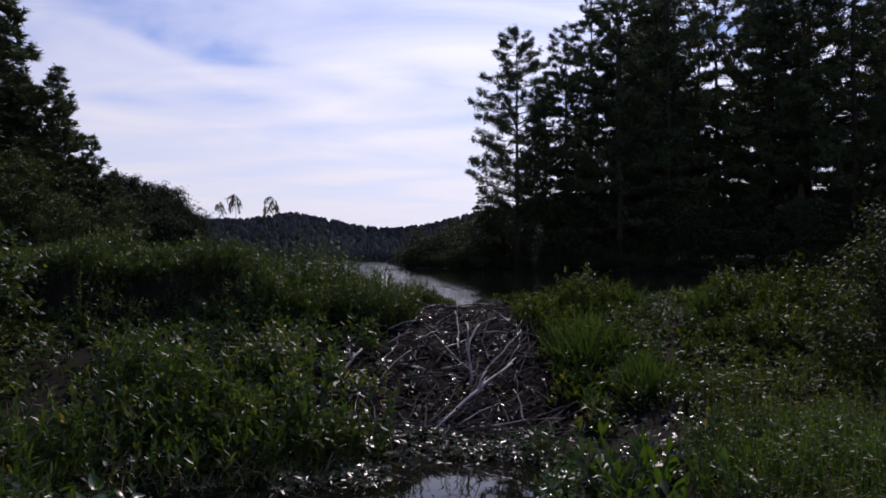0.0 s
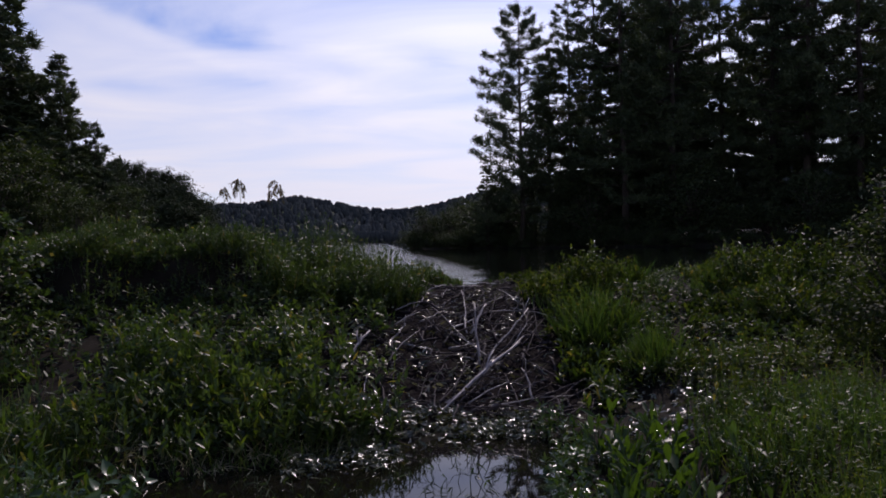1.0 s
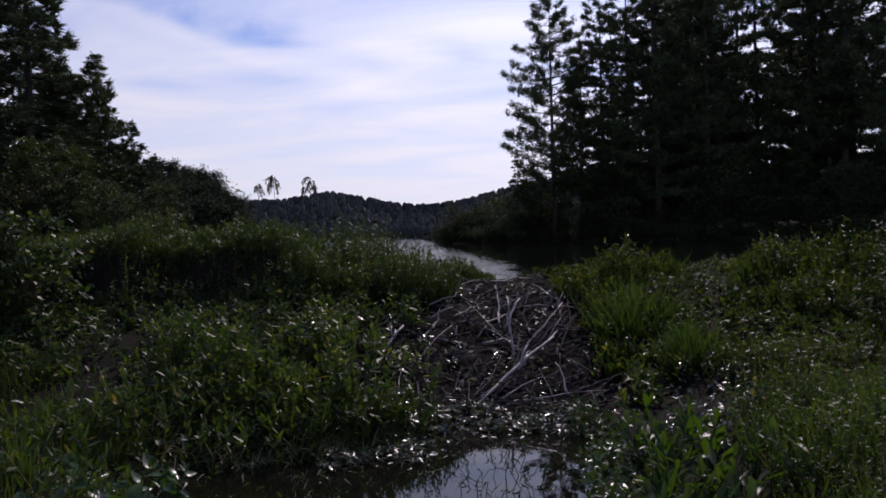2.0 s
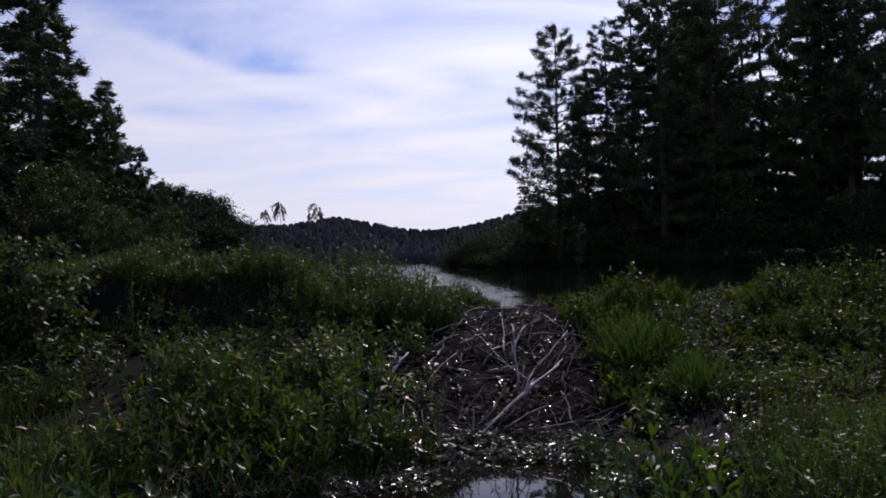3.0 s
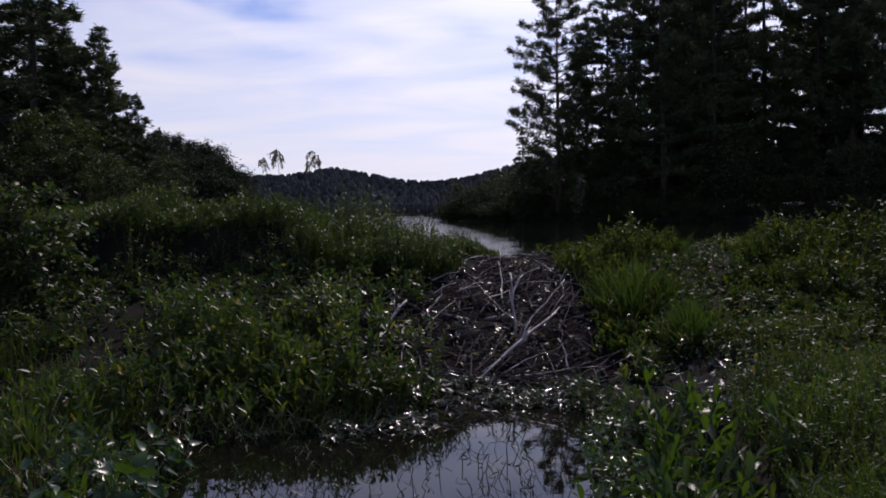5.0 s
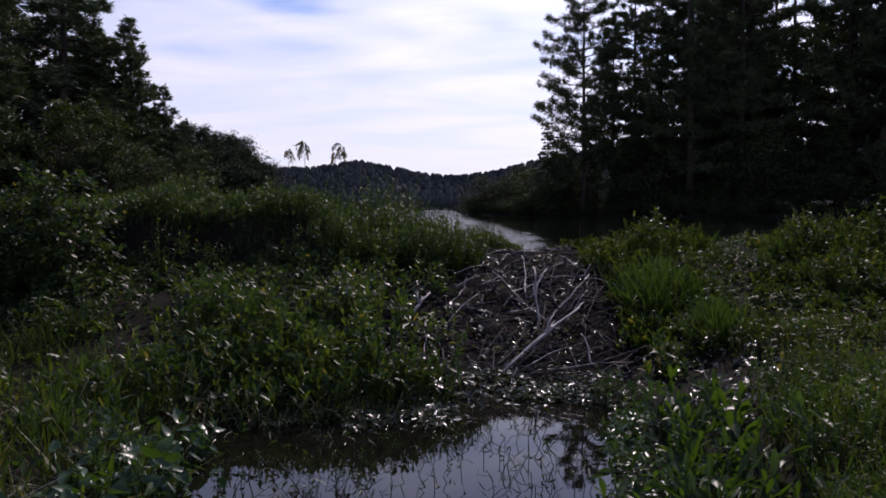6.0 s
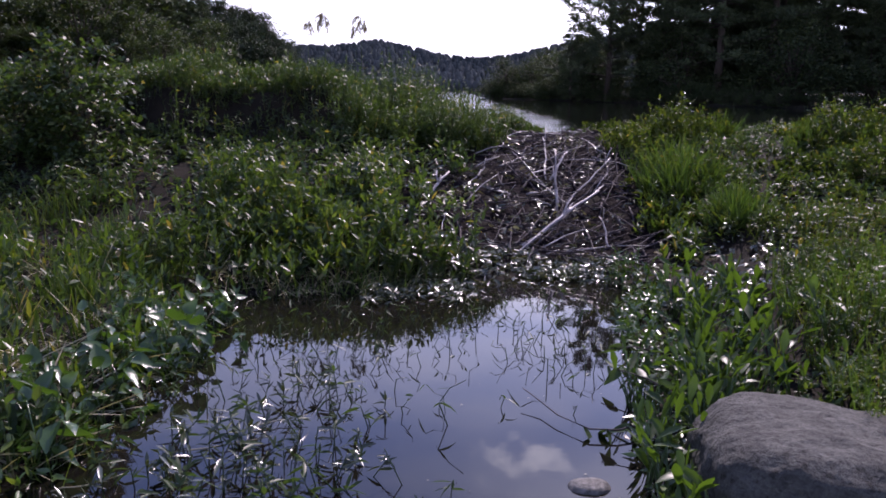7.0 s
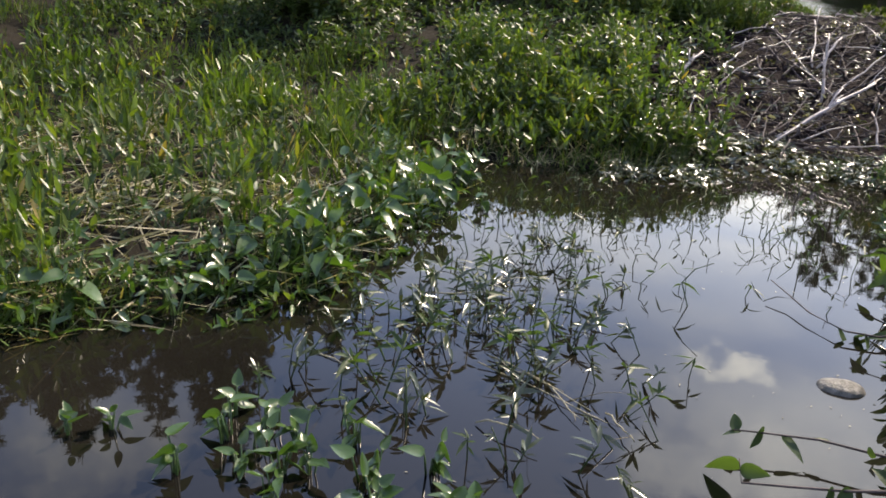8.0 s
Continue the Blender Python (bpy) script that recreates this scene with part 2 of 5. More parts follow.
SPOON = foliage("spoon_leaf", [(0.0, (0.028, 0.058, 0.013)), (0.7, (0.048, 0.09, 0.017)), (1.0, (0.1, 0.125, 0.026))], 0.4, 0.46, 2.0, 0.4)
SEDGE = foliage("sedge_leaf", [(0.0, (0.031, 0.067, 0.018)), (0.6, (0.053, 0.1, 0.024)), (1.0, (0.094, 0.127, 0.036))], 0.5, 0.38, 1.6, 0.3)
HERB = foliage("herb_leaf", [(0.0, (0.024, 0.041, 0.012)), (0.6, (0.046, 0.070, 0.018)), (0.96, (0.078, 0.094, 0.026)), (1.0, (0.148, 0.11, 0.045))], 0.6, 0.46, gloss=0.1)
BUSH = foliage("bush_leaf", [(0.0, (0.020, 0.036, 0.017)), (0.6, (0.036, 0.056, 0.025)), (1.0, (0.06, 0.078, 0.036))], 0.6, 0.28, gloss=0.1)
PINE = foliage("pine_needle", [(0.0, (0.038, 0.06, 0.034)), (1.0, (0.075, 0.104, 0.05))], 0.6, 0.12, 0.3, 0.25)
WETLEAF = foliage("wet_leaf", [(0.0, (0.024, 0.038, 0.022)), (0.6, (0.046, 0.06, 0.036)), (1.0, (0.12, 0.12, 0.085))], 0.25, 0.2, 1.5, 0.6)
DEAD = foliage("dead_stalk", [(0.0, (0.15, 0.13, 0.085)), (1.0, (0.38, 0.35, 0.25))], 0.6, 0.15)
LITTER = foliage("fallen_leaf", [(0.0, (0.06, 0.06, 0.04)), (0.6, (0.13, 0.13, 0.10)), (1.0, (0.24, 0.23, 0.2))], 0.4, 0.2, 2.0, 0.5)
SEED = foliage("seed_head", [(0.0, (0.06, 0.05, 0.026)), (1.0, (0.14, 0.11, 0.06))], 0.7, 0.25)
# leaves of the dark wooded shore; its shade is put into the colour
SHADEWOOD = foliage("shade_leaf", [(0.0, (0.022, 0.038, 0.02)), (0.7, (0.038, 0.058, 0.028)), (1.0, (0.075, 0.09, 0.04))], 0.7, 0.2, 0.5, 0.1)
# far ridge leaves: distance haze is painted in as a paler, bluer colour
HAZEWOOD = foliage("hazy_hill_wood", [(0.0, (0.058, 0.068, 0.077)), (1.0, (0.064, 0.075, 0.085))], 0.95, 0.03, 0.02, 0.05)
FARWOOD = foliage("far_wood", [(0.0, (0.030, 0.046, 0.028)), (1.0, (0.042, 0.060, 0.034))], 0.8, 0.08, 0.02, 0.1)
BARK = plain("bark", [(0.3, (0.03, 0.024, 0.02)), (0.7, (0.085, 0.067, 0.055))], 3.0, 0.9, 0.6, 9.0, 0.05, (1, 1, 0.25))
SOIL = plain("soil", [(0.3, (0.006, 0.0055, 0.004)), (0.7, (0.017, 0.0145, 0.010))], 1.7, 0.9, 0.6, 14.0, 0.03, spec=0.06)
# shade between the sticks and purple lens glare are mixed into this colour
TINTED_MUD = plain("mud", [(0.3, (0.0045, 0.0032, 0.0037)), (0.7, (0.011, 0.0078, 0.0092))], 4.0, 0.9, 0.9, 11.0, 0.05, spec=0.03)
STICK = plain("peeled_stick", [(0.3, (0.13, 0.114, 0.115)), (0.7, (0.44, 0.40, 0.40))], 9.0, 0.5, 0.4, 30.0, 0.004, (1, 1, 0.2))
TWIG = plain("old_stick", [(0.3, (0.018, 0.0145, 0.016)), (0.7, (0.074, 0.059, 0.064))], 6.0, 0.75, 0.5, 30.0, 0.004, (1, 1, 0.2), spec=0.2)
POOL = water("pool_water", (0.0045, 0.004, 0.0032), 5.0, 0.04, (1, 1, 1), 0.01)
LAKEW = water("lake_water", (0.004, 0.005, 0.004), 3.4, 0.3, (1, 1.7, 1), 0.05, 0.04, True)


# ---- mesh helpers ----
def mesh_of(name, verts, faces, mat, smooth=False):
    me = bpy.data.meshes.new(name)
    v = np.asarray(verts, dtype=np.float32)
    f = np.asarray(faces, dtype=np.int32)
    k = f.shape[1]
    me.vertices.add(len(v))
    me.vertices.foreach_set("co", v.ravel())
    me.loops.add(f.size)
    me.loops.foreach_set("vertex_index", f.ravel())
    me.polygons.add(len(f))
    me.polygons.foreach_set("loop_start", np.arange(len(f), dtype=np.int32) * k)
    if smooth:
        me.polygons.foreach_set("use_smooth", np.ones(len(f), dtype=bool))
    me.materials.append(mat)
    me.update(calc_edges=True)
    me.validate()
    return me


def part(name, me, parent=None, label=""):
    ob = new(name, me)
    if parent:
        ob.parent = parent
    return tagged(ob, label)


def from_bm(name, bm, mat, smooth=True):
    me = bpy.data.meshes.new(name)
    bmesh.ops.recalc_face_normals(bm, faces=bm.faces[:])
    bm.to_mesh(me)
    bm.free()
    if smooth:
        me.polygons.foreach_set("use_smooth", [True] * len(me.polygons))
    me.materials.append(mat)
    return me


def join(*pieces):
    """Joins (verts, faces) pairs with the same face size."""
    vs, fs, k = [], [], 0
    for v, f in pieces:
        if len(v):
            vs.append(v)
            fs.append(f + k)
            k += len(v)
    return np.concatenate(vs), np.concatenate(fs)


def strip(us, ws, fold=0.0):
    """A leaf template: along u, half widths ws, the middle rib sunk by fold."""
    vs, rows = [], []
    for u, w in zip(us, ws):
        if w == 0:
            rows.append([len(vs)])
            vs.append((u, 0, 0))
        elif fold:
            rows.append([len(vs), len(vs) + 1, len(vs) + 2])
            vs += [(u, -w, 0), (u, 0, -fold * w), (u, w, 0)]
        else:
            rows.append([len(vs), len(vs) + 1])
            vs += [(u, -w, 0), (u, w, 0)]
    fs = []
    for a, b in zip(rows, rows[1:]):
        if len(a) == 1:
            fs += [(a[0], b[i + 1], b[i]) for i in range(len(b) - 1)]
        elif len(b) == 1:
            fs += [(a[i], a[i + 1], b[0]) for i in range(len(a) - 1)]
        else:
            for i in range(len(a) - 1):
                fs += [(a[i], a[i + 1], b[i]), (a[i + 1], b[i + 1], b[i])]
    return np.array(vs, float), np.array(fs, int)


BLADE = strip((0, 0.35, 0.7, 1), (0.5, 0.45, 0.3, 0))
STEM = strip((0, 0.5, 1), (0.5, 0.42, 0.3))
LANCE = strip((0, 0.28, 0.62, 1), (0, 0.46, 0.4, 0), 0.35)
HEART = strip((0, 0.06, 0.2, 0.4, 0.62, 0.82, 0.94, 1), (0.14, 0.4, 0.52, 0.5, 0.37, 0.2, 0.08, 0), 0.4)
SPOONLEAF = strip((0, 0.2, 0.48, 0.78, 1), (0.07, 0.3, 0.5, 0.32, 0), 0.45)
OVAL = strip((0, 0.3, 0.7, 1), (0, 0.5, 0.42, 0), 0.2)
LEAF = strip((0, 0.38, 1), (0, 0.5, 0), 0.3)
LEAFLET = strip((0, 0.4, 1), (0, 0.5, 0))
NEEDLE = strip((0, 1), (0.5, 0))


def unit(v):
    return v / np.maximum(np.linalg.norm(v, axis=1, keepdims=True), 1e-9)


def scatter(template, base, way, length, width, droop=0.0, spin=None, rng=None):
    """Sets the template at every base: along way, bending down by droop; spin turns it about its length."""
    tv, tf = template
    n, k = len(base), len(tv)
    way = unit(way)
    up = np.tile((0.0, 0.0, 1.0), (n, 1))
    side = np.cross(way, up)
    flat = np.linalg.norm(side, axis=1) < 0.05
    side[flat] = (1.0, 0.0, 0.0)
    side = unit(side)
    nrm = np.cross(side, way)
    if spin is not None:
        c, s = np.cos(spin)[:, None], np.sin(spin)[:, None]
        side, nrm = side * c + nrm * s, nrm * c - side * s
    L = np.broadcast_to(np.asarray(length, float), (n,))[:, None, None]
    W = np.broadcast_to(np.asarray(width, float), (n,))[:, None, None]
    D = np.broadcast_to(np.asarray(droop, float), (n,))[:, None]
    u, v, w = tv[:, 0], tv[:, 1], tv[:, 2]
    P = base[:, None, :] + way[:, None, :] * u[None, :, None] * L + side[:, None, :] * v[None, :, None] * W + nrm[:, None, :] * w[None, :, None] * W
    P[:, :, 2] -= D * L[:, :, 0] * u[None, :] ** 2
    F = tf[None, :, :] + (np.arange(n) * k)[:, None, None]
    return P.reshape(-1, 3), F.reshape(-1, 3)


def ways(rng, n, tilt_lo, tilt_hi):
    """Random ways, leaning from the vertical by tilt_lo to tilt_hi degrees."""
    a, t = rng.uniform(0, 2 * np.pi, n), np.radians(rng.uniform(tilt_lo, tilt_hi, n))
    return np.stack([np.cos(a) * np.sin(t), np.sin(a) * np.sin(t), np.cos(t)], 1)


# ---- the lie of the land ----
POND = np.array([(0.95, 8.55), (0.35, 8.85), (-0.3, 8.4), (-1.0, 7.95), (-1.6, 7.6), (-2.3, 7.35), (-2.9, 7.3), (-3.25, 7.1), (-2.95, 6.5), (-2.68, 5.9), (-2.55, 5.2), (-2.5, 4.4), (-2.5, 3.75), (-2.7, 3.25), (-3.2, 2.9), (-3.9, 2.3),
                 (-4.0, 1.5), (-3.1, 1.15), (-2.2, 1.35), (-1.3, 1.05), (-0.4, 1.3), (0.4, 1.15), (0.8, 1.6), (0.85, 2.3), (0.75, 3.0), (0.72, 3.9), (0.82, 4.8), (0.85, 6.0), (0.92, 7.3), (1.1, 8.1)])
SHORE = np.array([(-2.6, 14.8), (-0.5, 14.1), (14.0, 14.0), (60.0, 16.0), (90.0, 30.0), (52.0, 38.0), (30.0, 46.0), (14.0, 56.0), (4.0, 66.0), (-4.2, 75.0), (-3.0, 90.0),
                  (12.0, 140.0), (30.0, 260.0), (10.0, 420.0), (-60.0, 430.0), (-90.0, 330.0), (-50.0, 180.0), (-22.0, 90.0), (-12.0, 55.0), (-7.5, 38.0), (-5.0, 24.0)])


def outside(poly, x, y):
    """Signed distance to a closed outline, positive outside."""
    d = np.full(x.shape, 1e9)
    inside = np.zeros(x.shape, bool)
    for (ax, ay), (bx, by) in zip(poly, np.roll(poly, -1, 0)):
        ex, ey = bx - ax, by - ay
        s = np.clip(((x - ax) * ex + (y - ay) * ey) / (ex * ex + ey * ey), 0, 1)
        d = np.minimum(d, np.hypot(x - ax - s * ex, y - ay - s * ey))
        if ey:
            inside ^= ((ay > y) != (by > y)) & (x < ax + ex * (y - ay) / ey)
    return np.where(inside, -d, d)


def smooth(a, b, v):
    s = np.clip((v - a) / (b - a), 0, 1)
    return s * s * (3 - 2 * s)


def ground(x, y):
    x, y = np.asarray(x, float), np.asarray(y, float)
    p, s = outside(POND, x, y), outside(SHORE, x, y)
    near = np.where(p < 0, np.maximum(p * 0.6, -0.35), 0.10 * smooth(0, 0.5, p) + 0.10 * smooth(0.4, 2.5, p))
    near += 0.35 * smooth(1.2, 3.5, x) + 0.30 * smooth(2.2, 0.6, y) * smooth(0, 0.8, p)   # right-hand bank, and the bank underfoot
    near += 1.0 * smooth(5.0, 11.0, x) + 1.0 * smooth(-7.0, -14.0, x)
    foot = 9.0 + 0.3 * np.sin(x * 0.9) - 1.0 * smooth(1.2, 3.5, x) - 1.15 * smooth(-0.4, -1.8, x)
    crest = LAKE + 0.075 + 0.05 * np.sin(x * 1.7 + 0.5) - 0.085 * np.exp(-((x - 0.4) / 0.5) ** 2) + 0.10 * smooth(-1.0, -3.0, x)
    dam = near + (np.maximum(crest, near) - near) * (0.55 * smooth(foot, 13.5, y) + 0.45 * np.clip((y - foot) / (13.5 - foot), 0, 1))
    far = LAKE + np.where(s < 0, np.maximum(s * 0.35, -1.2), 0.07 + 0.35 * smooth(0, 6, s) + 0.02 * np.minimum(s, 200))
    h = np.where(y < 13.8, dam, dam + (far - dam) * smooth(13.8, 14.5, y))
    h = h + 0.55 * smooth(-2.5, -3.5, x) * smooth(-8.5, -6.0, x) * smooth(12.5, 12.95, y + 0.12 * np.sin(x * 4.0)) * (1 - smooth(13.8, 16.0, y))   # steep earth mound on the crest
    far2 = np.hypot(x, y)
    h = h + smooth(8, 40, far2) * (p > 1) * (s > 3) * 0.3 * np.sin(x * 0.23) * np.sin(y * 0.19)
    return h


def g1(x, y):
    return float(ground(np.array([x]), np.array([y]))[0])


def build_ground():
    n = 300
    s = np.linspace(-1, 1, n)
    c = 13 * s + 90 * s ** 5 + 3900 * s ** 13
    X, Y = np.meshgrid(c, c + 6.0)
    Z = ground(X, Y)
    Z += (np.random.default_rng(5).normal(0, 0.012, Z.shape))
    i = np.arange(n * n).reshape(n, n)
    F = np.stack([i[:-1, :-1], i[:-1, 1:], i[1:, 1:], i[1:, :-1]], -1).reshape(-1, 4)
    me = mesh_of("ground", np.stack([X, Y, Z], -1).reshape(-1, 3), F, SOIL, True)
    return tagged(new("ground", me), "dark damp soil under grass and weeds, rising to the dam", "ground", kind="structure")


def sheet(name, outline, z, mat, label):
    bm = bmesh.new()
    bm.faces.new([bm.verts.new((x, y, z)) for x, y in outline])
    me = from_bm(name, bm, mat, False)
    return tagged(new(name, me), label, "water", kind="structure")


build_ground()
sheet("pond_water", [(-5.2, 0.6), (1.6, 0.6), (1.7, 9.6), (-5.2, 9.6)], 0.0, POOL, "still dark pool of water below the dam, mirroring the sky")
sheet("lake_water", [(-120, 13.9), (120, 13.9), (120, 460), (-120, 460)], LAKE, LAKEW, "rippled lake held back by the dam, mirroring dark woods")


# ---- trees ----
def tube(path, radii, sides=7):
    """Tapered tube along a path, as triangles."""
    path, vs, fs = [Vector(p) for p in path], [], []
    for i, p in enumerate(path):
        d = (path[min(i + 1, len(path) - 1)] - path[max(i - 1, 0)]).normalized()
        a = d.orthogonal().normalized()
        b = d.cross(a)
        for k in range(sides):
            t = 2 * math.pi * k / sides
            vs.append(p + (a * math.cos(t) + b * math.sin(t)) * radii[i])
    for i in range(len(path) - 1):
        for k in range(sides):
            q, r = i * sides + k, i * sides + (k + 1) % sides
            fs += [(q, r, r + sides), (q, r + sides, q + sides)]
    for i0, flip in ((0, True), ((len(path) - 1) * sides, False)):
        for k in range(1, sides - 1):
            fs.append((i0, i0 + k + 1, i0 + k) if flip else (i0, i0 + k, i0 + k + 1))
    return np.array([tuple(v) for v in vs]), np.array(fs)


def conifer(seed, height, spread, bare, rise, needles, droop=0.0, tuft=0.42, open_=0.5, point=1.0, flat=1.0, name="pine_tree"):
    """A tree Empty with trunk and crown. bare: share of the trunk without live limbs; rise: slope of the limbs."""
    rng = np.random.default_rng(seed)
    root = new(name)
    wob = rng.normal(0, 0.05, (9, 2)).cumsum(0) * height / 25
    path = [(wob[i][0] - wob[0][0], wob[i][1] - wob[0][1], height * i / 8) for i in range(9)]
    r0 = height * 0.011
    stem = tube(path, [r0 * (1.25 if i == 0 else 1) * (1 - 0.96 * i / 8) + 0.01 for i in range(9)], 8)
    limbs, at, lead = [], [], []
    z = height * bare * 0.6
    while z < height * 0.985:
        s = z / height
        live = s > bare
        k = rng.integers(3, 6) if live else rng.integers(1, 3)
        a0 = rng.uniform(0, 6.28)
        env = (1 - s) ** (0.75 * point) * min(1.0, 0.72 + 1.2 * (s - bare)) if live else 0.25
        for j in range(k):
            a = a0 + j * 6.28 / k + rng.normal(0, 0.35)
            L = max(0.35, spread * env * rng.uniform(0.55, 1.2))
            tip = Vector((math.cos(a) * L, math.sin(a) * L, L * (rise + rng.normal(0, 0.12))))
            fx = np.interp(z, [p[2] for p in path], [p[0] for p in path])
            fy = np.interp(z, [p[2] for p in path], [p[1] for p in path])
            o = Vector((fx, fy, z))
            mid = o + tip * 0.5 + Vector((0, 0, -L * 0.06 + droop * L))
            end = o + tip - Vector((0, 0, droop * L))
            limbs.append(tube([o, mid, end], [0.02 + L * 0.012, 0.012 + L * 0.006, 0.008], 3))
            if live:
                m = max(2, int(L * needles))
                for q in range(m):
                    u = rng.uniform(0.22, 1.0) ** 0.7
                    c = o.lerp(mid, u * 2) if u < 0.5 else mid.lerp(end, u * 2 - 1)
                    sp = 0.20 * L * (1.1 - u)
                    at.append((c.x + rng.normal(0, sp), c.y + rng.normal(0, sp), c.z + rng.normal(0, 0.10) + 0.1))
                    lead.append((math.cos(a), math.sin(a), 0.5))
        z += rng.uniform(0.35, 0.75) * (height / 20) * (1.0 if live else 1.8) * (0.7 + open_)
    at, lead = np.array(at), np.array(lead)
    per = 13
    base = np.repeat(at, per, 0) + rng.normal(0, 0.09, (len(at) * per, 3))
    way = np.repeat(lead, per, 0) * 0.6 + rng.normal(0, 0.75, (len(at) * per, 3)) + np.array([0, 0, 0.25 - droop])
    way[:, 2] *= flat
    V, F = scatter(NEEDLE, base, way, tuft * rng.uniform(0.6, 1.2, len(base)), tuft * 0.24, 0.0, rng.uniform(0, 6.28, len(base)))
    part("trunk", mesh_of("trunk", *join(stem, *limbs), BARK, True), root)
    part("crown", mesh_of("crown", V, F, PINE), root)
    return root


def broadleaf(seed, height, spread, mat, leaf=0.22, clumps=60, per=46, name="deciduous_tree", stem_r=0.016, tight=1.0):
    rng = np.random.default_rng(seed)
    root = new(name)
    pieces = []
    centres = []
    for i in range(clumps):
        a, u = rng.uniform(0, 6.28), rng.uniform(0.12, 1.0)
        r = spread * (0.25 + 0.75 * math.sin(math.pi * min(1, u * 0.85 + 0.08)) ) * rng.uniform(0.3, 1.15)
        c = Vector((math.cos(a) * r, math.sin(a) * r, height * u * rng.uniform(0.72, 1.12)))
        centres.append(c)
        mid = Vector((c.x * 0.35, c.y * 0.35, c.z * 0.55))
        pieces.append(tube([(0, 0, 0), mid, c], [height * stem_r, height * stem_r * 0.5, 0.006], 4))
    part("trunk", mesh_of("trunk", *join(*pieces), BARK), root)
    at = np.repeat(np.array([tuple(c) for c in centres]), per, 0)
    n = len(at)
    base = at + rng.normal(0, 1, (n, 3)) * spread * tight * np.array([0.15, 0.15, 0.11])
    base[:, 2] = np.maximum(base[:, 2], 0.05)
    V, F = scatter(LEAFLET if leaf < 0.3 else NEEDLE, base, ways(rng, n, 35, 130), leaf * rng.uniform(0.6, 1.2, n), leaf * 0.55, 0.2, rng.normal(0, 0.7, n))
    part("crown", mesh_of("crown", V, F, mat), root)
    return root


rngf = np.random.default_rng(11)
PINES = {
    "edge": conifer(1, 19.6, 5.3, 0.06, 0.28, 15.5, 0.0, 0.25, 0.46, 0.60),
    "tall": conifer(2, 27.0, 6.0, 0.22, 0.12, 5.4, 0.0, 0.40, 0.95, 0.6),
    "thick": conifer(3, 25.0, 6.0, 0.10, 0.08, 6.1, 0.0, 0.41, 0.65, 0.7),
    "young": conifer(4, 15.0, 4.2, 0.03, 0.05, 8.0, 0.04, 0.42, 0.4, 1.0, 0.4),
    "spruce": conifer(6, 22.0, 4.4, 0.03, -0.12, 8.0, 0.06, 0.44, 0.42, 1.0, 0.3, "spruce_tree"),
}
PINE_LABELS = {
    "edge": "tall dark pine with upswept branches at the wood's edge",
    "tall": "very tall dark pine with a long bare trunk",
    "thick": "tall dense dark pine in the shaded wood",
    "young": "younger dark pine with branches to the ground",
    "spruce": "tall dark spruce with drooping layered branches",
}


def plant_trees(kinds, labels, spots, category, group):
    for kind, x, y, s, rot in spots:
        ob = copy_thing(kinds[kind], pose(0, 0, 0)) if kinds[kind].get("label") else kinds[kind]
        ob.matrix_basis = pose(x, y, g1(x, y) - 0.1, 0, 0, rot) @ Matrix.Scale(s, 4)
        tagged(ob, labels[kind], category, group)


spots = [("edge", 6.1, 66.3, 1.02, 100), ("thick", 10.2, 66, 0.80, 40), ("thick", 8.6, 68, 0.66, 140), ("thick", 11.9, 65, 0.88, 240), ("thick", 13.6, 62, 1.02, 0), ("thick", 17.5, 63, 1.08, 130), ("spruce", 3.3, 67.5, 0.36, 40), ("spruce", 4.6, 68.5, 0.3, 200),
         ("thick", 15.2, 69, 0.98, 75), ("thick", 18.8, 72, 1.0, 200), ("thick", 21.5, 79, 1.12, 310)]
for i in range(30):
    u = (i + 0.5) / 30
    x = 19 + 50 * u + rngf.normal(0, 1.2)
    y = 62 - 20 * u + rngf.uniform(-1, 17)
    kind = ("tall", "thick", "tall", "thick")[i % 4]
    spots.append((kind, x, y, {"tall": 1.0, "thick": 1.08}[kind] * rngf.uniform(0.9, 1.15), rngf.uniform(0, 360)))
for i in range(40):
    u = (i // 2 + 0.5) / 20
    spots.append(("young", 8.5 + 55 * u + rngf.normal(0, 0.8), 66 - 22 * u + (i % 2) * 5 + rngf.uniform(0, 4), rngf.uniform(0.3, 0.66), rngf.uniform(0, 360)))
for i in range(10):
    u = (i + 0.5) / 10
    spots.append((("thick", "tall")[i % 2], 17 + 56 * u, 84 - 18 * u + rngf.uniform(-4, 4), rngf.uniform(1.0, 1.25), rngf.uniform(0, 360)))
plant_trees(PINES, PINE_LABELS, spots, "tree", "pine wood beside the lake")
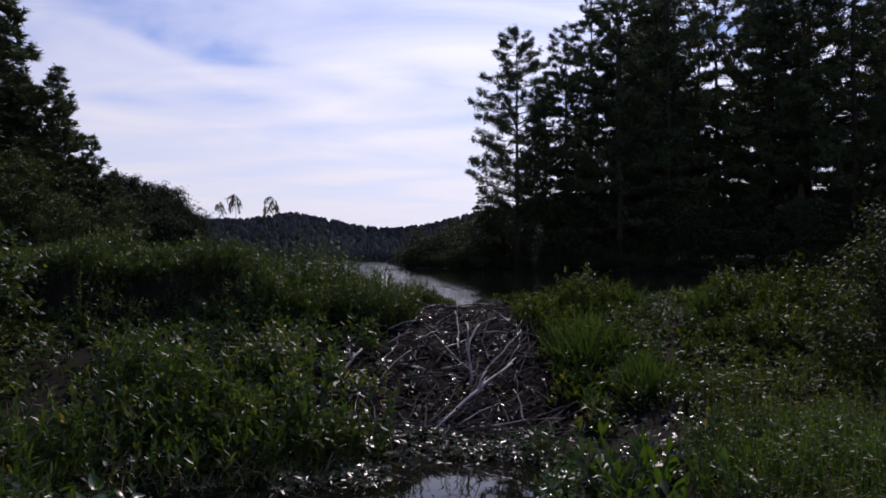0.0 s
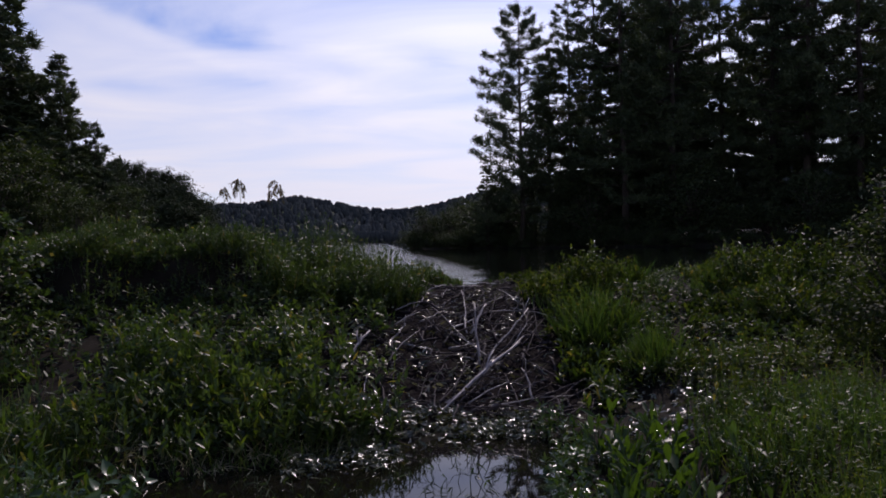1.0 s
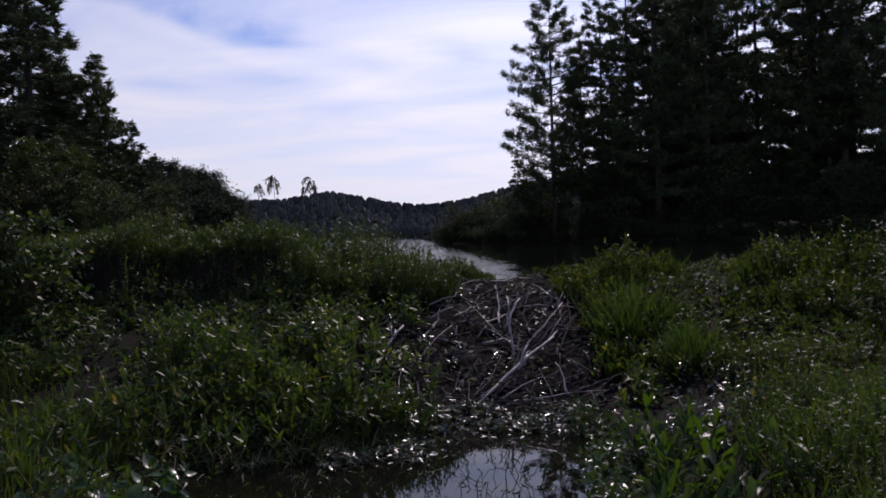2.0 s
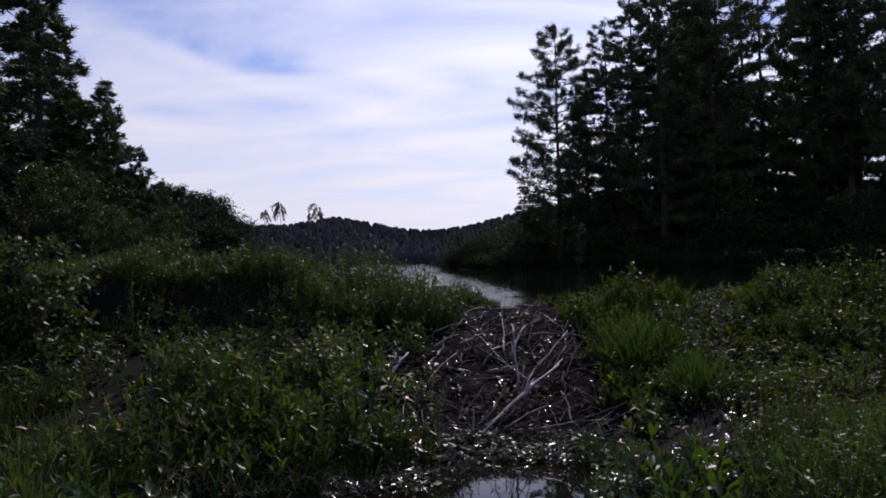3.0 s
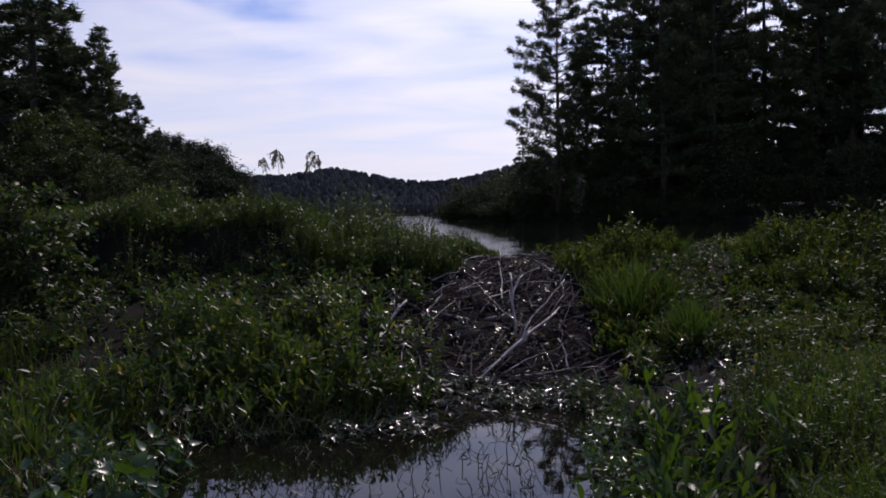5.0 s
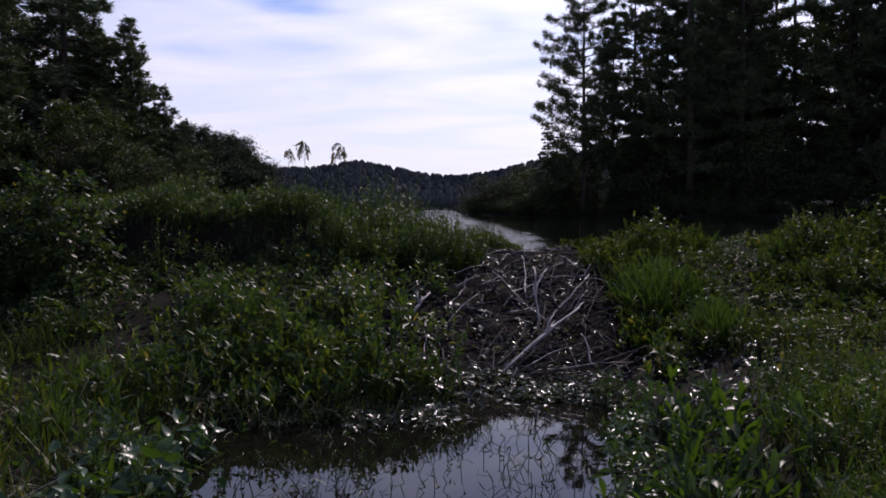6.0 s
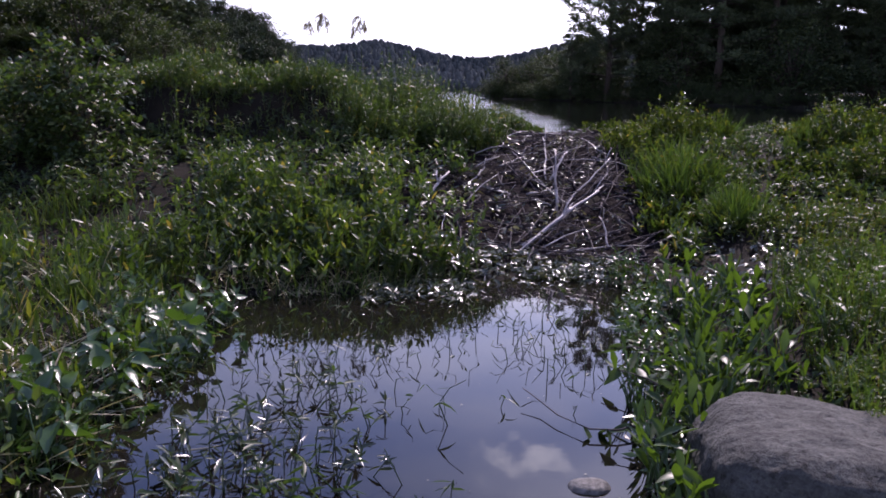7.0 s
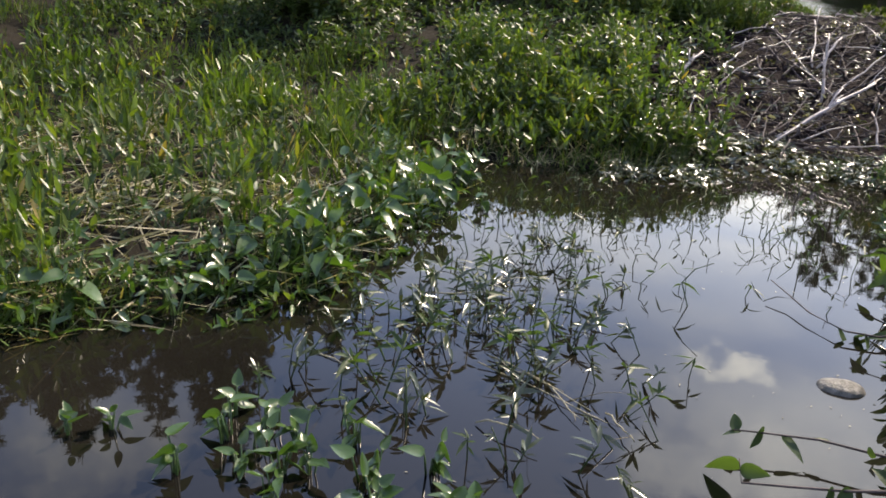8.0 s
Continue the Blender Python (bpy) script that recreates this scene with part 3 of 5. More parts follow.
spots = [("spruce", -26.0, 46, 1.1, 0), ("young", -24.3, 51, 0.84, 30), ("young", -22.7, 52, 0.56, 200), ("young", -21.6, 53, 0.42, 20), ("young", -26.5, 50, 0.8, 120), ("young", -23.3, 49, 0.66, 150), ("young", -25.3, 48, 0.78, 250), ("spruce", -32.5, 46, 1.2, 90), ("edge", -36, 50, 1.1, 10), ("spruce", -41, 44, 1.0, 10),
         ("young", -29.5, 47, 0.9, 100), ("edge", -45, 47, 1.2, 60), ("spruce", -50, 40, 1.1, 60), ("spruce", -34, 60, 1.1, 160),
         ("spruce", -20.5, 27, 0.92, 20), ("thick", -18.8, 25.6, 0.62, 90), ("edge", -24, 26, 0.82, 50), ("spruce", -27, 23, 0.82, 70), ("thick", -30, 27, 0.7, 10), ("edge", -29, 18, 0.86, 200), ("spruce", -32, 14, 0.82, 30), ("spruce", -22.0, 24.0, 0.78, 140), ("thick", -25.5, 20.5, 0.58, 70), ("spruce", -23.5, 17.0, 0.62, 260), ("thick", -21.0, 20.0, 0.5, 10),
         # unseen infill conifers, added to darken the reflection in the pool
         ("young", -18.4, 21.4, 0.8, 40), ("thick", -19.6, 19.2, 0.46, 160), ("young", -20.8, 17.6, 0.82, 220), ("thick", -22.2, 15.2, 0.5, 300), ("young", -23.4, 12.8, 0.85, 80), ("thick", -24.5, 10.2, 0.52, 10), ("young", -19.0, 23.5, 1.0, 120), ("young", -21.5, 19.0, 0.95, 190), ("young", -25.5, 14.5, 0.95, 250)]
plant_trees(PINES, PINE_LABELS, spots, "tree", "conifers on the near shore")

SHRUBS = {"alder": broadleaf(21, 5.0, 2.4, BUSH, 0.2, 64, 110, "bush", tight=0.62), "low": broadleaf(22, 2.2, 1.6, BUSH, 0.15, 50, 90, "bush", tight=0.65),
          "small": broadleaf(23, 1.6, 0.75, WEED, 0.11, 70, 50, "bush", 0.008),
          "scrub": broadleaf(23, 1.6, 0.75, BUSH, 0.065, 70, 80, "bush", 0.008), "willow": broadleaf(24, 5.0, 2.6, SHADEWOOD, 0.24, 80, 60, "bush"), "shade": broadleaf(25, 2.2, 1.7, SHADEWOOD, 0.17, 60, 60, "bush")}
SHRUB_LABELS = {"alder": "tall leafy alder bush with many stems", "low": "low spreading grey-green bush", "small": "small dark bush with glossy leaves beside the dam",
                "scrub": "small olive-green bush on the bank", "willow": "tall dark leafy bush on the wooded shore", "shade": "low dark bush at the lake's edge"}
spots = []
for i in range(20):
    u, y = (i + 0.5) / 20, 33 + rngf.uniform(-5, 9)
    spots.append(("alder" if i % 3 else "low", (-0.62 + 0.22 * u) * y + rngf.normal(0, 0.5), y, (0.92 - 0.44 * u) * rngf.uniform(0.6, 1.3), rngf.uniform(0, 360)))
for i in range(26):
    u = (i + 0.5) / 26
    spots.append((("shade", "willow")[i % 3 == 0], -3.2 + 58 * u, 77.5 - 40 * u ** 0.7 + 1.5, rngf.uniform(0.8, 1.15) * (0.6 + 0.4 * min(1, u * 6)), rngf.uniform(0, 360)))
for i in range(44):
    u = (i + 0.5) / 44 * 5
    (ax, ay), (bx, by) = SHORE[9 - int(u)], SHORE[8 - int(u)]
    f = u - int(u)
    spots.append(("shade", ax + (bx - ax) * f + 0.8, ay + (by - ay) * f + 1.5, rngf.uniform(0.4, 0.75), rngf.uniform(0, 360)))
spots += [("willow", -1.8, 79, 0.5, 0), ("willow", 0.2, 77, 0.66, 50), ("alder", 2.4, 74, 0.7, 99), ("shade", -3.4, 78, 0.8, 9), ("willow", 1.8, 82, 0.85, 70), ("willow", 4.6, 71, 0.9, 170)]
spots += [("scrub", 5.4, 9.6, 1.15, 0), ("scrub", 6.2, 9.0, 1.2, 80), ("small", -6.6, 11.3, 0.98, 10), ("small", -7.3, 11.0, 0.8, 130)]
plant_trees(SHRUBS, SHRUB_LABELS, spots, "bush", "shore bushes")


# ---- far hills ----
def far_woods():
    rng = np.random.default_rng(31)

    def ridge(az, el, dist, depth, n, tree, sprays, core, firs, wood):
        """A wooded ridge: bearings az (degrees right of ahead) with skyline el (degrees)."""
        cols, rows = 90, 8
        A = np.linspace(az[0], az[-1], cols)
        top = np.tan(np.radians(np.interp(A, az, el))) * dist + 2.1 - tree * 1.0
        V = []
        for r in range(rows):
            u = r / (rows - 1)
            d = dist - depth * (1 - u)
            zz = LAKE - 0.5 + (top - LAKE + 0.5) * u ** 0.8
            V.append(np.stack([np.sin(np.radians(A)) * d, np.cos(np.radians(A)) * d, zz], 1))
        d = dist + depth
        V.append(np.stack([np.sin(np.radians(A)) * d, np.cos(np.radians(A)) * d, np.full(cols, LAKE - 0.5)], 1))
        V = np.concatenate(V)
        i = np.arange((rows + 1) * cols).reshape(rows + 1, cols)
        F = np.stack([i[:-1, :-1], i[:-1, 1:], i[1:, 1:], i[1:, :-1]], -1).reshape(-1, 4)
        tagged(new("hill", mesh_of("hill", V, F, SHADEWOOD, True)), "far hill under dense dark woods", "hill", kind="structure")
        a, u = rng.uniform(az[0], az[-1], n), rng.uniform(0, 1, n)
        u[: n // 4] = 1.0
        u[n // 4: n // 2] = 0.02
        d = dist - depth * (1 - u)
        zt = LAKE - 0.5 + (np.interp(a, A, top) - LAKE + 0.5) * u ** 0.8
        C = np.stack([np.sin(np.radians(a)) * d, np.cos(np.radians(a)) * d, zt], 1)
        H = tree * rng.uniform(0.6, 1.25, n)
        conic = (rng.uniform(0, 1, n) < firs)[:, None]
        # each tree: a lumpy crown of five rings, with ragged sprays round it
        rings, sides = np.array([0.05, 0.3, 0.55, 0.8, 0.96]), 7
        prof = np.where(conic, (1.04 - rings) * 0.30, np.sqrt(np.maximum(0.004, 1 - (2 * rings - 1.0) ** 2)) * 0.32)
        th = np.arange(sides) * 2 * np.pi / sides
        rad = core * prof[:, :, None] * H[:, None, None] * rng.uniform(0.7, 1.2, (n, 5, sides))
        hz = (rings[None, :, None] + rng.normal(0, 0.04, (n, 5, sides))) * H[:, None, None]
        V = np.stack([C[:, None, None, 0] + np.cos(th) * rad, C[:, None, None, 1] + np.sin(th) * rad, C[:, None, None, 2] + hz], -1).reshape(-1, 3)
        q = [(r * sides + k, r * sides + (k + 1) % sides, (r + 1) * sides + (k + 1) % sides) for r in range(4) for k in range(sides)]
        q += [(r * sides + k, (r + 1) * sides + (k + 1) % sides, (r + 1) * sides + k) for r in range(4) for k in range(sides)]
        F = (np.array(q)[None] + (np.arange(n) * 5 * sides)[:, None, None]).reshape(-1, 3)
        per, fine = sprays, 0.13 if sprays < 100 else 0.075
        k = rng.uniform(0.05, 1, (n, per))
        ang = rng.uniform(0, 6.28, (n, per))
        r2 = np.where(conic, (1.05 - k) * 0.30, np.sqrt(np.maximum(0.004, 1 - (2 * k - 0.95) ** 2)) * 0.33) * H[:, None] * rng.uniform(0.75, 1.1, (n, per))
        base = (C[:, None, :] + np.stack([np.cos(ang) * r2, np.sin(ang) * r2, k * H[:, None]], -1)).reshape(-1, 3)
        m = len(base)
        tufts = scatter(NEEDLE, base, ways(rng, m, 5, 100), tree * fine * rng.uniform(0.5, 1.2, m), tree * fine * 0.5, 0.1, rng.uniform(0, 6.28, m))
        V, F = join((V, F), tufts) if core > 0.8 else tufts
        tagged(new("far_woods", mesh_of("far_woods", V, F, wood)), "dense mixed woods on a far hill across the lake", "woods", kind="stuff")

        def stand(bearing, u):
            """A place on the slope: u from 0 at the shore to 1 on the skyline."""
            d = dist - depth * (1 - u)
            return math.sin(radians(bearing)) * d, math.cos(radians(bearing)) * d, LAKE - 0.5 + (float(np.interp(bearing, A, top)) - LAKE + 0.5) * u ** 0.8
        return stand

    ridge([-40, -19, -16.7, -13.9, -12.0, -10.9, -8.9, -5.4, -3.4, -1.0, 1.4, 3.4, 8, 40], [3.0, 2.6, 2.65, 2.8, 2.95, 3.3, 2.92, 2.22, 2.15, 2.43, 3.07, 3.5, 4.2, 4.5], 430, 110, 9500, 4.0, 8, 0.95, 0.2, HAZEWOOD)
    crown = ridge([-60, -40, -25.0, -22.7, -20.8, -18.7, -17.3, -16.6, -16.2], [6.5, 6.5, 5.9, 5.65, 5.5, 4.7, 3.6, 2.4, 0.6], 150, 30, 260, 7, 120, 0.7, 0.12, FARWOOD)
    return crown


stand = far_woods()
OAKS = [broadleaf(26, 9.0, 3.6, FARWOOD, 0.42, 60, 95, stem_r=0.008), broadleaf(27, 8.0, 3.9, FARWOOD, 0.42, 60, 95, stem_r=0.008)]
for i in range(42):
    u = (1.0, 0.55, 0.15)[i % 3]
    x, y, z = stand(-27.0 + 10.6 * ((i + 0.5) / 42) + rngf.normal(0, 0.15), u)
    ob = OAKS[i % 2] if i < 2 else copy_thing(OAKS[i % 2], pose(0, 0, 0))
    ob.matrix_basis = pose(x, y, z - 0.3, 0, 0, rngf.uniform(0, 360)) @ Matrix.Scale(rngf.uniform(0.6, 0.9), 4)
    tagged(ob, "dark leafy tree on the wooded far shore", "tree", "leafy trees on the far shore")


# ---- beaver dam of sticks ----
def stick_mesh(name, radius, mat, seed, forks=0, bend=0.008):
    """A stick one metre long along z, knotted and tapering."""
    rng = np.random.default_rng(seed)
    k = 7
    sway = rng.normal(0, bend, (k, 2)).cumsum(0)
    sway -= sway[0]
    pts = [(sway[i][0], sway[i][1], i / (k - 1)) for i in range(k)]
    tubes = [tube(pts, [radius * (1 - 0.45 * i / (k - 1)) * rng.uniform(0.82, 1.15) for i in range(k)], 7)]
    for _ in range(forks):
        i = rng.integers(2, k - 1)
        a, q = rng.uniform(0, 6.28), rng.uniform(0.12, 0.3)
        o = Vector(pts[i])
        tubes.append(tube([o, o + Vector((math.cos(a) * q * 0.4, math.sin(a) * q * 0.4, q * 0.5)), o + Vector((math.cos(a) * q * 0.6, math.sin(a) * q * 0.6, q))],
                          [radius * 0.55, radius * 0.4, radius * 0.2], 5))
    return mesh_of(name, *join(*tubes), mat, True)


def build_dam():
    dam = tagged(new("beaver_dam"), "heap of bare peeled sticks and mud holding back the lake", "beaver dam")
    rng = np.random.default_rng(41)
    kinds = [stick_mesh("stick", r, m, 50 + i, f) for i, (r, m, f) in enumerate(
        [(0.013, TWIG, 1), (0.008, TWIG, 1), (0.016, TWIG, 0), (0.009, TWIG, 0), (0.009, TWIG, 1), (0.007, TWIG, 1), (0.009, STICK, 0), (0.010, TWIG, 1), (0.006, TWIG, 2), (0.012, TWIG, 0)])]
    bold = [stick_mesh("stick", r, STICK, 80 + i, f, 0.013) for i, (r, f) in enumerate([(0.025, 2), (0.020, 1), (0.014, 1)])]
    bold.append(stick_mesh("stick", 0.013, TWIG, 90, 2, 0.016))

    def lay(me, a, b):
        a, b = Vector(a), Vector(b)
        ob = part("stick", me, dam)
        ob.matrix_basis = Matrix.Translation(a) @ (b - a).to_track_quat("Z", "Y").to_matrix().to_4x4() @ Matrix.Diagonal((1, 1, (b - a).length, 1))
        return ob

    long_ones = [  # butt x, y; tip x, y; lift of the tip; kind
        (-0.07, 9.35, 0.89, 10.38, 0.25, 0), (-0.11, 9.19, 0.99, 10.67, 0.22, 2), (0.48, 10.44, 1.11, 11.20, 0.32, 2), (0.36, 10.23, 0.37, 10.91, 0.49, 1), (0.54, 10.38, 1.21, 11.07, 0.17, 3),
        (-1.32, 10.01, -1.09, 10.54, 0.19, 0), (-0.82, 10.65, -0.63, 11.09, 0.15, 2), (-0.52, 11.76, -0.37, 12.19, 0.12, 2), (0.03, 9.29, 0.73, 10.21, 0.15, 3), (1.30, 10.75, 0.91, 11.06, 0.09, 3),
        (0.97, 9.47, 0.89, 9.83, 0.27, 2), (0.23, 11.02, 0.20, 11.93, 0.29, 2), (0.28, 11.02, 0.57, 11.54, 0.17, 1), (0.23, 9.24, 0.57, 9.51, 0.08, 2)]
    def back(y):
        return y if y < 9.2 else 9.2 + (y - 9.2) * 1.15

    for ax, ay, bx, by, up, k in long_ones:
        ay, by = back(ay), back(by)
        lay(bold[k], (ax, ay, g1(ax, ay) + 0.02), (bx, by, g1(bx, by) + up))
    flat_ones = [(-0.44, 11.25, -0.07, 11.71), (-0.57, 10.61, -0.20, 10.56), (0.08, 10.45, 0.34, 10.36), (-0.03, 10.55, 0.35, 10.78), (-0.02, 11.06, 0.46, 11.53), (0.14, 12.70, 0.54, 12.82), (0.5, 13.0, 0.95, 12.7)]
    for ax, ay, bx, by in flat_ones:
        ay, by = back(ay), back(by)
        lay(bold[2], (ax, ay, g1(ax, ay) + 0.05), (bx, by, g1(bx, by) + 0.07))
    made = 0
    while made < 185:
        y = rng.uniform(8.9, 13.7)
        u = (y - 9.2) / 4.25
        x = rng.uniform(-1.6 + 1.25 * u, 1.62 - 0.58 * u) if made % 3 else rng.uniform(-0.3, 1.62 - 0.58 * u)
        L, a = rng.uniform(0.25, 1.0), rng.normal(0.9, 0.55) if rng.uniform() < 0.6 else rng.normal(-0.7, 0.9)
        d = Vector((math.sin(a), math.cos(a), 0)) * L / 2
        pa, pb = Vector((x, y, 0)) - d, Vector((x, y, 0)) + d
        if pa.y < 8.7 or pb.y < 8.7 or max(pa.y, pb.y) > 13.8:
            continue
        z0, z1 = g1(pa.x, pa.y), g1(pb.x, pb.y)
        lift = rng.uniform(0.0, 0.09)
        low = 1.0 if y < 12.4 else 0.35
        lay(kinds[rng.integers(0, len(kinds))], (pa.x, pa.y, max(z0, 0) + lift * low), (pb.x, pb.y, max(z1, 0) + lift * low + rng.uniform(-0.03, 0.12) * low))
        made += 1
    short = [stick_mesh("stick", r, TWIG, 95 + i, 1, 0.01) for i, r in enumerate((0.02, 0.015, 0.012, 0.017))]
    for i in range(95):
        y = rng.uniform(8.9, 13.4)
        u = (y - 9.2) / 4.25
        x, a, L = rng.uniform(-1.5 + 1.25 * u, 1.6 - 0.58 * u), rng.uniform(0, 6.28), rng.uniform(0.14, 0.4)
        dx, dy = math.cos(a) * L / 2, math.sin(a) * L / 2
        lay(short[i % 4], (x - dx, y - dy, max(g1(x - dx, y - dy), 0) + 0.02), (x + dx, y + dy, max(g1(x + dx, y + dy), 0) + rng.uniform(0.02, 0.09)))
    mud_rng = np.random.default_rng(43)
    n = 40
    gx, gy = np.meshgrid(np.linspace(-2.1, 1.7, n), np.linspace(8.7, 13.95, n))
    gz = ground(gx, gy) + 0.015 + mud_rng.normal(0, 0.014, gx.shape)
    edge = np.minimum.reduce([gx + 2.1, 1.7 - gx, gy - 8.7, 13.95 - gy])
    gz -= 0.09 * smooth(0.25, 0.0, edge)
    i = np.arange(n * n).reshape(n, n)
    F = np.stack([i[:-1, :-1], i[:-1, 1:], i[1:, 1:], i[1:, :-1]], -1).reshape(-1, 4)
    part("mud_bank", mesh_of("mud_bank", np.stack([gx, gy, gz], -1).reshape(-1, 3), F, TINTED_MUD, True), dam, "dark wet mud packed between the sticks, tinted with glare and gap shade")


build_dam()


# ---- grasses and weeds ----
def channel(x, y):
    """A muddy runnel between the marsh and the foot of the dam."""
    line = np.array([(-2.5, 6.8), (-3.3, 7.85), (-3.85, 8.6), (-4.5, 9.6), (-5.1, 10.8)])
    d = np.full(x.shape, 1e9)
    for (ax, ay), (bx, by) in zip(line, line[1:]):
        ex, ey = bx - ax, by - ay
        t = np.clip(((x - ax) * ex + (y - ay) * ey) / (ex * ex + ey * ey), 0, 1)
        d = np.minimum(d, np.hypot(x - ax - t * ex, y - ay - t * ey))
    return d < 0.30 + 0.1 * np.sin(x * 9 + y * 4)


def patch(rng, n, x0, x1, y0, y1, keep=None, wet=-0.02):
    """n random roots in a stretch of the plan, on the ground or, in shallow water, at its surface."""
    x, y = rng.uniform(x0, x1, n), rng.uniform(y0, y1, n)
    ok = outside(POND, x, y) > wet
    if keep is not None:
        ok &= keep(x, y)
    ok &= ~(channel(x, y) & (rng.uniform(0, 1, n) < 0.72))
    x, y = x[ok], y[ok]
    return np.stack([x, y, np.maximum(ground(x, y), -0.12) - 0.02], 1)


def clumpy(rng, x, y, scale=1.3, cut=0.0):
    """True in uneven patches."""
    v = np.sin(x * 2.1 / scale + 1.3 * np.sin(y * 1.7 / scale)) + np.sin(y * 2.6 / scale + 1.1 * np.sin(x * 1.9 / scale + 2))
    return v + rng.normal(0, 0.6, x.shape) > cut


def knolls(x, y, size=1.0):
    """Uneven hummocks, 0 to 1."""
    x, y = x / size, y / size
    v = np.sin(x * 3.1 + 1.4 * np.sin(y * 1.9 + 0.7)) + np.sin(y * 3.7 + 1.6 * np.sin(x * 2.3)) + 0.6 * np.sin(x * 7.3 + y * 5.1 + 1.5 * np.sin(x * 3.3 - y * 2.2))
    return np.clip(0.5 + v / 4.2, 0, 1)


def grass_stuff(name, label, mat, rng, roots, height, width, per=5, tilt=(4, 32), droop=(0.05, 0.4), spread=0.05):
    n = len(roots) * per
    base = np.repeat(roots, per, 0) + np.concatenate([rng.normal(0, spread, (n, 2)), np.zeros((n, 1))], 1)
    height = (height if np.ndim(height) else np.full(len(roots), height)) * (0.35 + 1.1 * knolls(roots[:, 0], roots[:, 1]))
    h = np.repeat(height, per) * rng.uniform(0.55, 1.15, n)
    V, F = scatter(BLADE, base, ways(rng, n, *tilt), h, width * rng.uniform(0.6, 1.3, n), rng.uniform(*droop, n), rng.uniform(-1.5, 1.5, n))
    return tagged(new(name, mesh_of(name, V, F, mat)), label, "grass", kind="stuff")


def weed_stuff(name, label, mat, rng, roots, height, leaves=10, leaf=(0.07, 0.13), slim=0.26, template=LEAF, tilt=(2, 20), rise=(25, 95), low=0.25):
    n = len(roots)
    h = (height if np.ndim(height) else np.full(n, height)) * rng.uniform(0.65, 1.2, n) * (0.35 + 1.1 * knolls(roots[:, 0], roots[:, 1]))
    way = ways(rng, n, *tilt)
    stems = scatter(STEM, roots, way, h, 0.007, 0.05, rng.uniform(-1.5, 1.5, n))
    u = rng.uniform(low, 1.0, (n, leaves))
    base = (roots[:, None, :] + way[:, None, :] * (u * h[:, None])[:, :, None]).reshape(-1, 3)
    base[:, 2] -= 0.05 * (u * u * h[:, None]).ravel()
    m = len(base)
    L = rng.uniform(*leaf, m) * (1.15 - 0.45 * u.ravel())
    lv = scatter(template, base, ways(rng, m, *rise), L, L * slim * rng.uniform(0.8, 1.25, m), rng.uniform(0.0, 0.45, m), rng.normal(0, 0.5, m))
    return tagged(new(name, mesh_of(name, *join(stems, lv), mat)), label, "weeds", kind="stuff")


def in_sticks(x, y):
    """The bare part of the dam's face, with a ragged edge."""
    u = (y - 9.2) / 4.25
    rag = 0.18 * np.sin(y * 5.1 + 0.6) + 0.12 * np.sin(y * 11.3 + 2.0)
    return (y > 8.7) & (y < 13.9) & (x > -1.55 + 1.25 * u + rag) & (x < 1.58 - 0.58 * u - 0.6 * rag)


